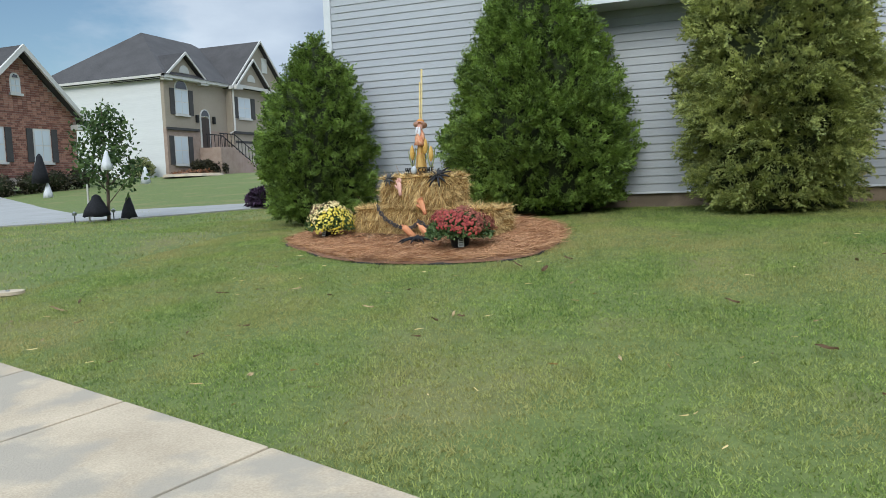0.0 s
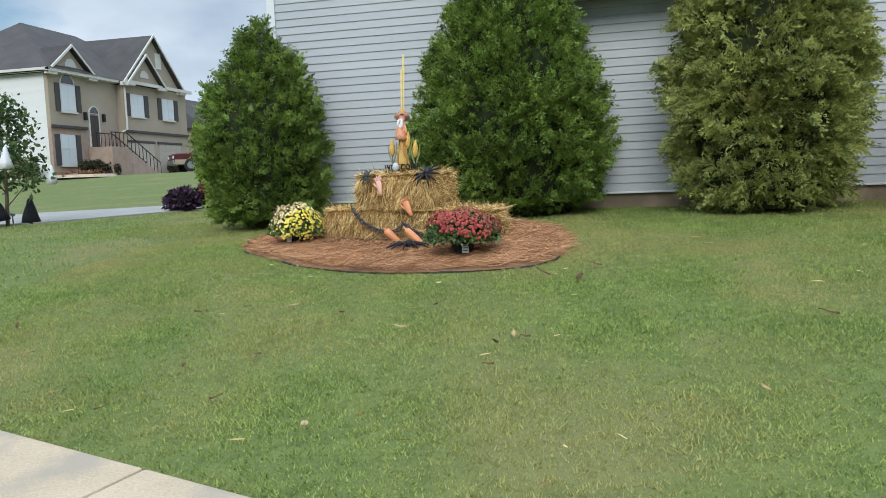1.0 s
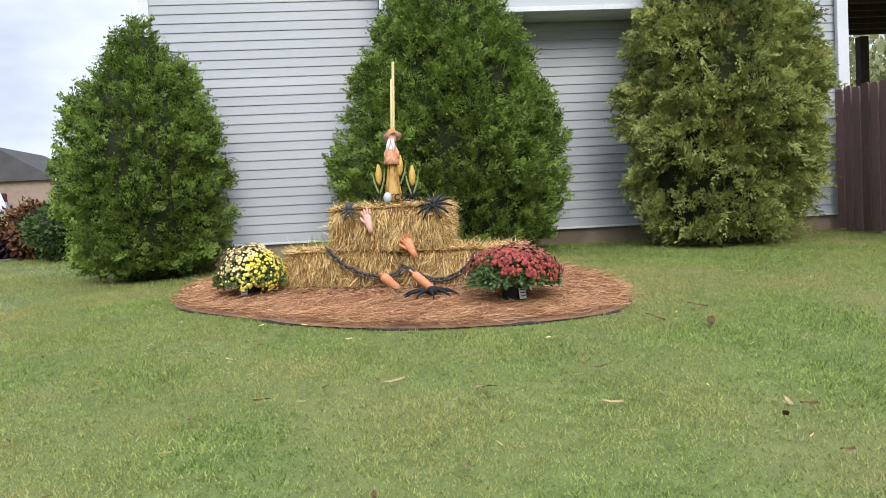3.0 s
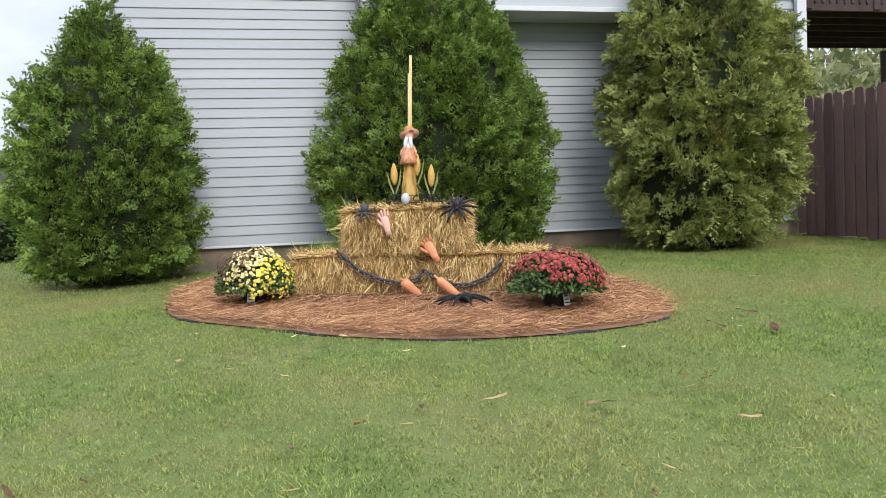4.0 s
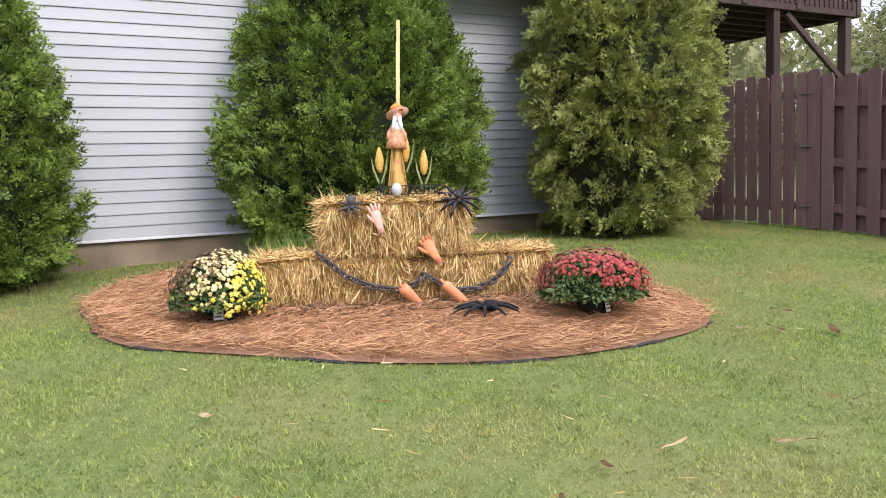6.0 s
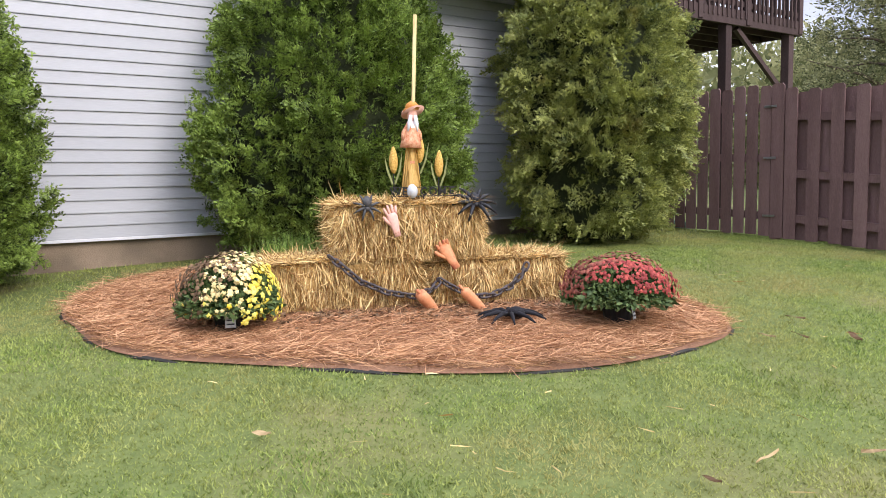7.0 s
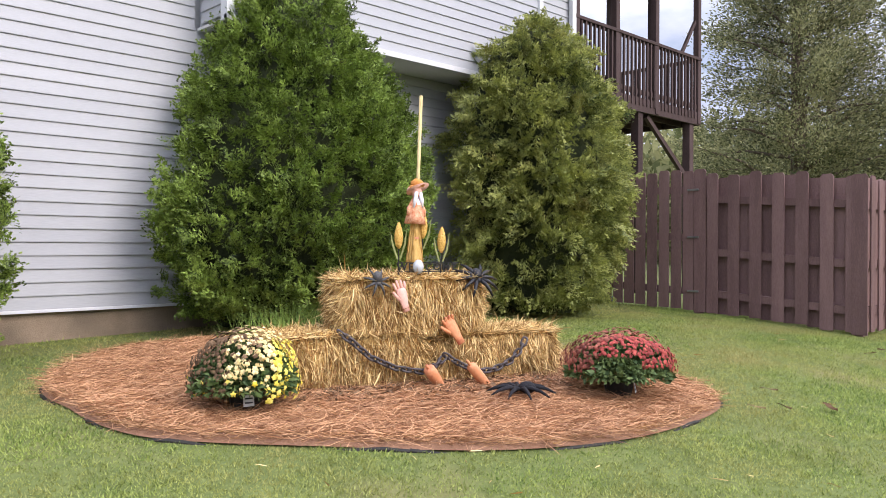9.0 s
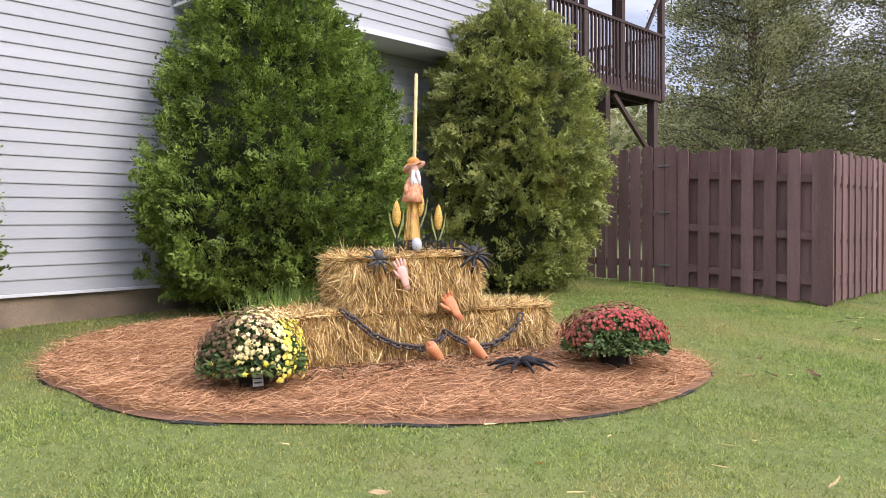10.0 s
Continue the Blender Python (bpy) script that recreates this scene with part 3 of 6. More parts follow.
def board(h, w=BW):
    """A dog-eared picket, 18 mm thick, in the yz plane."""
    e = 0.028
    pr = [(-w / 2, 0), (w / 2, 0), (w / 2, h - e), (w / 2 - e * 0.8, h), (-w / 2 + e * 0.8, h), (-w / 2, h - e)]
    g = Geo()
    g.add([(x, y, z) for x in (-0.009, 0.009) for y, z in pr], [(i, (i + 1) % 6, 6 + (i + 1) % 6, 6 + i) for i in range(6)] + [tuple(range(5, -1, -1)), tuple(range(6, 12))])
    return g.mesh("fence_board")


gate = thing("fence_gate", Matrix.Translation((FX, FY1, 0)), "closed brown wooden gate between house and fence", "gate")
hinge_m = Geo().box(-0.012, -0.05, -0.012, 0.0, 0.10, 0.012, 0.003).mesh("hinge")
gy_ = 0.09
jr = random.Random(5)
while FY1 + gy_ < FY0:
    z0 = rise1(FX, FY1 + gy_) + 0.03 + jr.uniform(-0.01, 0.01)
    part("fence_board", board(1.70 + jr.uniform(-0.02, 0.02)), M_FENCE, gate, m=Matrix.Translation((-0.045, gy_, z0)))
    part("back_board", board(1.55, 0.09), M_FENCE, gate, m=Matrix.Translation((0.07, gy_ + 0.075, z0)))
    gy_ += 0.168
for h in (0.22, 0.88, 1.46):
    za, zb = rise1(FX, FY1) + h, rise1(FX, FY0) + h
    part("gate_rail", Geo().add([(dx, y, z + dz) for y, z in ((0.02, za), (FY0 - FY1, zb)) for dx, dz in ((-0.03, 0), (0.01, 0), (0.01, 0.09), (-0.03, 0.09))], [(0, 3, 2, 1), (4, 5, 6, 7), (0, 1, 5, 4), (1, 2, 6, 5), (2, 3, 7, 6), (3, 0, 4, 7)]), M_FENCE, gate)
    part("hinge", hinge_m, M_STEEL, gate, "galvanised strap hinge", m=Matrix.Translation((-0.058, 0.0, za + 0.05)))

fence = thing("fence", Matrix.Translation((FX, FYC, 0)), "brown stained shadowbox wooden fence around the yard", "fence")
tall = board(1.68)


def run(ax, ay, dx, dy, count, back, start=0.07, step=0.131):
    """Boards that alternate on the two sides of the rails, with rails and posts."""
    ln, yaw = count * step, math.atan2(dy, dx) - math.pi / 2
    for i in range(count):
        s = start + i * step
        px, py = ax + dx * s, ay + dy * s
        off = 0.04 if i % 2 else -0.04
        z0 = rise1(px + FX, py + FYC) + 0.03 + jr.uniform(-0.012, 0.012)
        part("fence_board", tall if i % 2 == 0 else back, M_FENCE, fence, m=Matrix.Translation((px - dy * -off, py + dx * -off, z0)) @ Matrix.Rotation(yaw, 4, "Z") @ Matrix.Diagonal((1, 1, 1 + jr.uniform(-0.012, 0.012), 1)))
    n = max(1, round(ln / 2.0))
    for k in range(n):
        s0, s1 = k * ln / n, (k + 1) * ln / n
        za, zb = rise1(ax + dx * s0 + FX, ay + dy * s0 + FYC), rise1(ax + dx * s1 + FX, ay + dy * s1 + FYC)
        for h in (0.22, 0.72, 1.36):
            g = Geo()
            g.add([(ax + dx * s - dy * o, ay + dy * s + dx * o, z + h + dz) for s, z in ((s0, za), (s1, zb)) for o, dz in ((-0.028, 0), (0.028, 0), (0.028, 0.085), (-0.028, 0.085))], [(0, 3, 2, 1), (4, 5, 6, 7), (0, 1, 5, 4), (1, 2, 6, 5), (2, 3, 7, 6), (3, 0, 4, 7)])
            part("fence_rail", g, M_FENCE, fence)
        zc = rise1(ax + dx * s1 + FX, ay + dy * s1 + FYC)
        part("fence_post", Geo().box(ax + dx * s1 - 0.045, ay + dy * s1 - 0.045, zc - 0.1, ax + dx * s1 + 0.045, ay + dy * s1 + 0.045, zc + 1.62, 0.006), M_FENCE, fence)


run(0, 0, 0, 1, 14, board(1.66, 0.205))
run(0.04, 0, 1, 0, 110, tall)
part("fence_board", board(1.7, 0.16), M_FENCE, fence, m=Matrix.Translation((-0.045, 0.0, rise1(FX, FYC) + 0.02)))
part("fence_post", Geo().box(-0.035, -0.03, rise1(FX, FYC) - 0.1, 0.055, 0.06, rise1(FX, FYC) + 1.62, 0.006), M_FENCE, fence)
part("fence_board", board(1.74, 0.15), M_FENCE, fence, m=Matrix.Translation((-0.045, FY1 - FYC - 0.06, rise1(FX, FY1) + 0.02)))

# ---- shrubs against the house ----


TWIGS = 24


def shrub(name, cx, cy, r, z1, profile, leaf, seed, fronds, clumps, size, label, category, droop=0.0, lift=0.5, ragged=0.12, group=""):
    """An evergreen: an inner mass coloured near black as shade and thousands of flat feathered fronds gathered in
    clumps, flattened where it meets the wall.
    """
    rng = np.random.default_rng(seed)
    z0 = rise1(cx, cy)
    h = z1 - z0
    root = thing(name, Matrix.Translation((cx, cy, z0)), label, category, group)
    ts, fr = np.array([p[0] for p in profile]), np.array([p[1] for p in profile])
    ph = rng.uniform(0, 6.28, 12)
    kk = rng.integers(2, 9, 12)
    vv = rng.uniform(2, 9, 12)

    def lump(th, t):
        return sum(np.sin(kk[i] * th + vv[i] * t * 2 + ph[i]) * (0.5 if i < 5 else 0.35) for i in range(12)) / 4.5

    def fit_wall(p):
        lim = WALL_Y - 0.03 - cy
        near = (p[:, 0] + cx > WALL_L - 0.1)
        p[:, 1] = np.where(near & (p[:, 1] > lim - 0.15), lim - 0.15 * np.exp(-np.maximum(p[:, 1] - lim + 0.15, 0) / 0.3), p[:, 1])
        return p

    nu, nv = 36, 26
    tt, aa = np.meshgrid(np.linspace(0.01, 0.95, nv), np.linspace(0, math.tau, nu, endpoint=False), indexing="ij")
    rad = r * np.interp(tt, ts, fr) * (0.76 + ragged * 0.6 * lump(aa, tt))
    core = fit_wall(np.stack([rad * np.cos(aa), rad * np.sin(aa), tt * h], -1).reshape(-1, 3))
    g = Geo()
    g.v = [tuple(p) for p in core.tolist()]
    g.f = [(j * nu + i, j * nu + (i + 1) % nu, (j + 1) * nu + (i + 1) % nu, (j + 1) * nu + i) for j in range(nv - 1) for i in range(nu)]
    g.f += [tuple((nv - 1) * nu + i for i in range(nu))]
    part("inner_mass", g, M_CORE, root, "inner mass coloured near black as shade between fronds", smooth=True)
    part("trunk", Geo().tube([(0, 0, -0.05), (0.02, 0.01, h * 0.3), (0, 0, h * 0.6)], [0.09, 0.06, 0.03], 8), M_BARK, root)
    # clumps stand out from the surface like small domes; fronds fan out from each
    wts = np.interp(np.linspace(0, 1, 200), ts, fr) + 0.08
    front = lambda k: np.where(rng.random(k) < 0.82, rng.uniform(math.pi * 0.96, math.pi * 2.04, k), rng.uniform(0, math.pi, k))
    ct = np.interp(rng.random(clumps), np.cumsum(wts) / wts.sum(), np.linspace(0, 1, 200))
    ca, cs = front(clumps), rng.uniform(0.07, 0.125, clumps)
    own = rng.integers(0, clumps, fronds)
    off = rng.normal(0, 1, (fronds, 2)) * cs[own][:, None]
    filler = rng.random(fronds) < 0.24
    crad = np.maximum(r * np.interp(ct, ts, fr), 0.12)[own]
    a = np.where(filler, front(fronds), ca[own] + off[:, 0] / crad)
    t = np.where(filler, np.interp(rng.random(fronds), np.cumsum(wts) / wts.sum(), np.linspace(0, 1, 200)), np.clip(ct[own] + off[:, 1] / h, 0.06, 1.0))
    q2 = (off ** 2).sum(1)
    rr = r * np.interp(t, ts, fr) * (0.95 + ragged * lump(a, t)) + np.where(filler, -0.15, 0.045 - np.minimum(q2 * 8.0, 0.20)) + rng.normal(0, 0.025, fronds)
    rr = np.maximum(rr, 0.02)
    base = fit_wall(np.stack([rr * np.cos(a), rr * np.sin(a), t * h], -1))
    keep = (a % math.tau < math.pi * 0.06) | (a % math.tau > math.pi * 0.94) | (base[:, 1] < WALL_Y - 0.12 - cy)
    base, a, t, off, filler = base[keep], a[keep], t[keep], off[keep], filler[keep]
    m, k = len(base), TWIGS
    tang = np.stack([-np.sin(a), np.cos(a), np.zeros(m)], -1)
    fan = np.where(filler[:, None], 0.0, off) * 4.0
    axis = unit(np.stack([np.cos(a), np.sin(a), lift * 0.5 + lift * 1.1 * t], -1) + tang * fan[:, :1] + np.array([0, 0, 1.0]) * fan[:, 1:] + rng.normal(0, 0.38, (m, 3)))
    side = unit(np.cross(axis, unit(rng.normal(size=(m, 3)) + tang * 0.8)))
    flen = size * rng.uniform(0.7, 1.3, m)
    ax, sd, fl = np.repeat(axis, k, 0), np.repeat(side, k, 0), np.repeat(flen, k)
    u = np.tile(np.linspace(0.04, 1.0, k), m) + rng.normal(0, 0.02, m * k)
    sign = np.tile(np.where(np.arange(k) % 2, 1.0, -1.0), m)
    sign[k - 1::k] = 0.0
    sag = np.array([0, 0, -1.0]) * (droop * fl * u ** 2)[:, None]
    pos = np.repeat(base, k, 0) + ax * (fl * (u - 0.2))[:, None] + sag + rng.normal(0, 0.014, (m * k, 3))
    d = unit(ax * 0.8 + sd * (sign * 0.75)[:, None] + rng.normal(0, 0.30, (m * k, 3)) + np.array([0, 0, -1.0]) * (droop * 0.8 * u)[:, None])
    L = (fl * (0.40 - 0.20 * u) * rng.uniform(0.75, 1.25, m * k))[:, None]
    pr = unit(np.cross(d, np.cross(ax, sd)))
    wd = 0.0058
    cols = [pos + pr * wd, pos - pr * wd, pos + d * L]
    for st, sg, rl in ((0.22, 1, 0.55), (0.40, -1, 0.48), (0.58, 1, 0.40)):
        b0, dr = pos + d * L * st, unit(d * 0.8 + pr * 0.62 * sg)
        n2 = unit(pr * 0.8 - d * 0.62 * sg)
        cols += [b0 + n2 * wd * 0.9, b0 - n2 * wd * 0.9, b0 + dr * L * rl]
    verts = np.stack(cols, 1)
    verts[..., 2] = np.maximum(verts[..., 2], 0.012)
    q = np.arange(m * k)[:, None] * 12
    tri = np.stack([q + [3 * i, 3 * i + 1, 3 * i + 2] for i in range(4)], 1)
    part("foliage", fast_mesh("foliage", verts, tri), leaf, root)
    return root


P1 = [(0, 0.46), (0.08, 0.80), (0.3, 1.0), (0.5, 0.94), (0.7, 0.74), (0.85, 0.48), (0.95, 0.22), (1, 0.04)]
P2 = [(0, 0.6), (0.1, 0.86), (0.27, 1.0), (0.42, 0.95), (0.58, 0.82), (0.74, 0.64), (0.88, 0.44), (0.96, 0.27), (1, 0.10)]
P3 = [(0, 0.62), (0.1, 0.82), (0.28, 0.97), (0.5, 1.0), (0.65, 0.94), (0.76, 0.82), (0.86, 0.64), (0.94, 0.42), (1, 0.10)]
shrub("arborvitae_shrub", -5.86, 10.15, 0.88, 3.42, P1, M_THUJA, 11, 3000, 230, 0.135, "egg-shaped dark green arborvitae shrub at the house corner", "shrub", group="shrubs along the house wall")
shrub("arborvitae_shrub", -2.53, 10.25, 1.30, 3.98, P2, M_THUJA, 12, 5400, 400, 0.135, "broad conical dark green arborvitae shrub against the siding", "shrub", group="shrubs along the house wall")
shrub("cypress_shrub", 0.42, 9.78, 1.02, 4.10, P3, M_THUJA_Y, 13, 3700, 260, 0.19, "tall ragged yellow-green cypress shrub near the fence gate", "shrub", droop=0.35, lift=0.55, ragged=0.2, group="shrubs along the house wall")

# ---- planting bed ----
BU, BN, BO = Vector((0.944, -0.33, 0)), Vector((-0.33, -0.944, 0)), Vector((-3.5, 7.67, 0))


def at_bale(u, out, z):
    """A place in the frame of the straw bales: along the front, out from it, height."""
    p = BO + BU * u + BN * out
    return Vector((p.x, p.y, z))


BALE_YAW = math.degrees(math.atan2(BU.y, BU.x))
bed = thing("planting_bed", Matrix.Identity(4), "kidney-shaped bed of reddish pine straw with black edging", "flower bed")
g = Geo()
cen = BED.mean(0)
rings = [1.0, 0.97, 0.85, 0.6, 0.3]
for s in rings:
    for p in BED:
        q = cen + (p - cen) * s
        g.v.append((q[0], q[1], rise1(*q) + (0.012 if s == 1 else 0.03 + 0.03 * (1 - s))))
nb = len(BED)
for k in range(len(rings) - 1):
    g.f += [(k * nb + i, k * nb + (i + 1) % nb, (k + 1) * nb + (i + 1) % nb, (k + 1) * nb + i) for i in range(nb)]
g.f.append(tuple((len(rings) - 1) * nb + i for i in range(nb)))
part("mulch", g, M_MULCH, bed, smooth=True)
rng = np.random.default_rng(21)
# strips of edging, each bowed and a little uneven in height
per = 15
for k in range(nb // per):
    pts = [BED[(k * per + i) % nb] for i in range(per + 1)]
    g = Geo()
    hgt = [-0.014 + 0.018 * math.sin(0.7 * (k * per + i)) + rng.uniform(0, 0.010) for i in range(per + 1)]
    for p, h in zip(pts, hgt):
        d = (p - cen) / np.linalg.norm(p - cen)
        z = rise1(*p)
        g.v += [(p[0] + d[0] * o, p[1] + d[1] * o, z + dz) for o, dz in ((0, -0.06), (0.012, -0.06), (0.016, h), (0.006, h + 0.01), (-0.004, h))]
    for i in range(per):
        for j in range(5):
            a, b2 = i * 5 + j, i * 5 + (j + 1) % 5
            g.f.append((a, b2, b2 + 5, a + 5))
    g.f += [(4, 3, 2, 1, 0), tuple(per * 5 + j for j in range(5))]
    part("edging_strip", g, M_EDGE, bed)
# needles
n = 85000
xy = rng.uniform((-5.2, 6.2), (-1.6, 9.95), (n * 2, 2))
xy = xy[inside(BED, xy[:, 0], xy[:, 1])][:n]
n = len(xy)
base = np.stack([xy[:, 0], xy[:, 1], rise(xy[:, 0], xy[:, 1]) + 0.03 + rng.random(n) * 0.045], -1)
swirl = np.sin(xy[:, 0] * 2.3) + np.cos(xy[:, 1] * 1.9) + rng.normal(0, 1.1, n)
v, t = strands(rng, base, np.stack([np.cos(swirl), np.sin(swirl), rng.normal(0.0, 0.14, n)], -1), rng.uniform(0.08, 0.19, n), rng.uniform(0.0018, 0.0034, n), 0.22)
part("pine_straw", fast_mesh("pine_straw", v, t), M_NEEDLE, bed, "loose reddish-brown pine needles")["kind"] = "stuff"
n = 520
u = rng.uniform(-1.05, 1.05, n)
o = np.abs(rng.normal(0.1, 0.12, n)) + 0.01
base = np.array([at_bale(a, b, 0) for a, b in zip(u, o)])
base[:, 2] = rise(base[:, 0], base[:, 1]) + 0.075
aa = rng.uniform(0, math.tau, n)
v, t = strands(rng, base, np.stack([np.cos(aa), np.sin(aa), rng.normal(0, 0.1, n)], -1), rng.uniform(0.02, 0.06, n), rng.uniform(0.008, 0.02, n), 0.3)
part("leaf_litter", fast_mesh("leaf_litter", v, t), M_SPENT, bed, "dark dead leaf litter beside the bales")["kind"] = "stuff"


# ---- straw bales ----
def bale(u0, u1, z0, z1, seed, label, extra=0.0):
    rng = np.random.default_rng(seed)
    ln, dp, h = u1 - u0, 0.46, z1 - z0
    root = thing("straw_bale", Matrix.Translation(at_bale((u0 + u1) / 2, -dp / 2, z0)) @ Matrix.Rotation(radians(BALE_YAW + extra), 4, "Z"), label, "straw bale", "stacked straw bales")
    b = bmesh.new()
    bmesh.ops.create_cube(b, size=1)
    bmesh.ops.subdivide_edges(b, edges=b.edges[:], cuts=9, use_grid_fill=True)
    for p in b.verts:
        c = Vector((p.co.x * (ln - 0.06), p.co.y * (dp - 0.04), (p.co.z + 0.5) * (h - 0.02)))
        e = Vector((abs(p.co.x), abs(p.co.y), abs(p.co.z))) * 2
        soft = sum(1 for k in e if k > 0.99)
        n1 = noise.noise_vector(c * 9 + Vector((seed, 0, 0)))
        p.co = c + n1 * 0.040
        if soft > 1:
            p.co -= Vector((p.co.x, p.co.y, p.co.z - h / 2)).normalized() * 0.042 * soft
        p.co.z = max(p.co.z, 0.0)
    part("packed_body", Geo().take(b), M_BALE, root, smooth=True)
    # loose ends: hanging down the long sides, bristling from the ends and the top
    v_all, t_all, k = [], [], 0
    for face, cnt in (("front", 10500), ("back", 1200), ("left", 3200), ("right", 3200), ("top", 6500)):
        a, c = rng.uniform(-0.5, 0.5, cnt), rng.random(cnt)
        if face in ("front", "back"):
            s = -1 if face == "front" else 1
            bulge = 0.012 * np.sin(c * 3.1) + 0.018 * np.sin(a * 19 + seed) * np.sin(c * 7 + seed)
            base = np.stack([a * (ln - 0.03), s * (dp / 2 - 0.03 + bulge), c * (h - 0.01)], -1)
            al = np.stack([rng.normal(0, 0.20, cnt) + 0.16 * np.sin(a * 23 + c * 5), s * np.abs(rng.normal(0.15, 0.15, cnt)), rng.normal(-1.0, 0.42, cnt)], -1)
        elif face in ("left", "right"):
            s = -1 if face == "left" else 1
            base = np.stack([np.full(cnt, s * (ln / 2 - 0.03)), a * dp, c * h], -1)
            al = np.stack([s * np.abs(rng.normal(0.34, 0.25, cnt)), rng.normal(0, 0.4, cnt), rng.normal(-0.6, 0.6, cnt)], -1)
        else:
            base = np.stack([a * ln, (c - 0.5) * dp, np.full(cnt, h - 0.02)], -1)
            al = np.stack([rng.normal(0, 0.8, cnt) + a * 1.4, rng.normal(0, 0.8, cnt) + (c - 0.5) * 1.4, np.abs(rng.normal(0.14, 0.16, cnt))], -1)
        # worn, rounded edges and corners
        half, mid = np.array([ln / 2, dp / 2, h / 2]), np.array([0, 0, h / 2])
        near = (base - mid) / half
        base = mid + near / np.maximum((np.abs(near) ** 6).sum(1) ** (1 / 6), 0.97)[:, None] * 0.97 * half
        length = rng.uniform(0.05, 0.16, cnt) * (1.0 if face in ('front', 'back') else 0.66) * (1 + (rng.random(cnt) > 0.96) * 0.8)
        al = unit(al)
        length = np.where(al[:, 2] < 0, np.minimum(length, (base[:, 2] + 0.03) / np.maximum(-al[:, 2], 0.05) + 0.015), length)
        v, t = strands(rng, base, al, length, rng.uniform(0.0032, 0.0068, cnt), 0.16)
        v_all.append(v)
        t_all.append(t + k)
        k += len(v)
    part("loose_straw", fast_mesh("loose_straw", np.concatenate(v_all), np.concatenate(t_all)), M_STRAW, root, "bristling golden straw")["kind"] = "stuff"
    for x in (-ln * 0.24, ln * 0.24):
        part("twine", Geo().tube([(x, -dp / 2 + 0.005, 0.01), (x, -dp / 2 + 0.0, h - 0.02), (x, dp / 2, h - 0.015), (x, dp / 2, 0.01)], 0.003, 5), M_BALE, root)
    return root


GB = rise1(-3.5, 7.85) + 0.045
bale(-0.76, 0.24, GB, 1.01, 31, "golden straw bale lying on the pine straw bed")
bale(0.255, 1.205, GB - 0.015, 0.985, 32, "golden straw bale lying beside another on the bed", 1.5)
bale(-0.335, 0.64, 1.0, 1.345, 33, "golden straw bale stacked on top of two others", -0.5)

# tuft of uncut grass behind the bales
rng = np.random.default_rng(8)
n = 900
p0 = at_bale(-0.48, -0.62, 0)
base = np.stack([p0.x + rng.normal(0, 0.16, n), p0.y + rng.normal(0, 0.07, n), np.zeros(n)], -1)
base[:, 2] = rise(base[:, 0], base[:, 1])
v, t = strands(rng, base, np.stack([rng.normal(0, 0.25, n), rng.normal(0, 0.25, n), np.ones(n)], -1), rng.uniform(0.28, 0.52, n), rng.uniform(0.004, 0.008, n), 0.2)
tagged(part("grass_tuft", fast_mesh("grass_tuft", v, t), M_TUFT), "tuft of tall green grass behind the straw bales", "grass", kind="stuff")


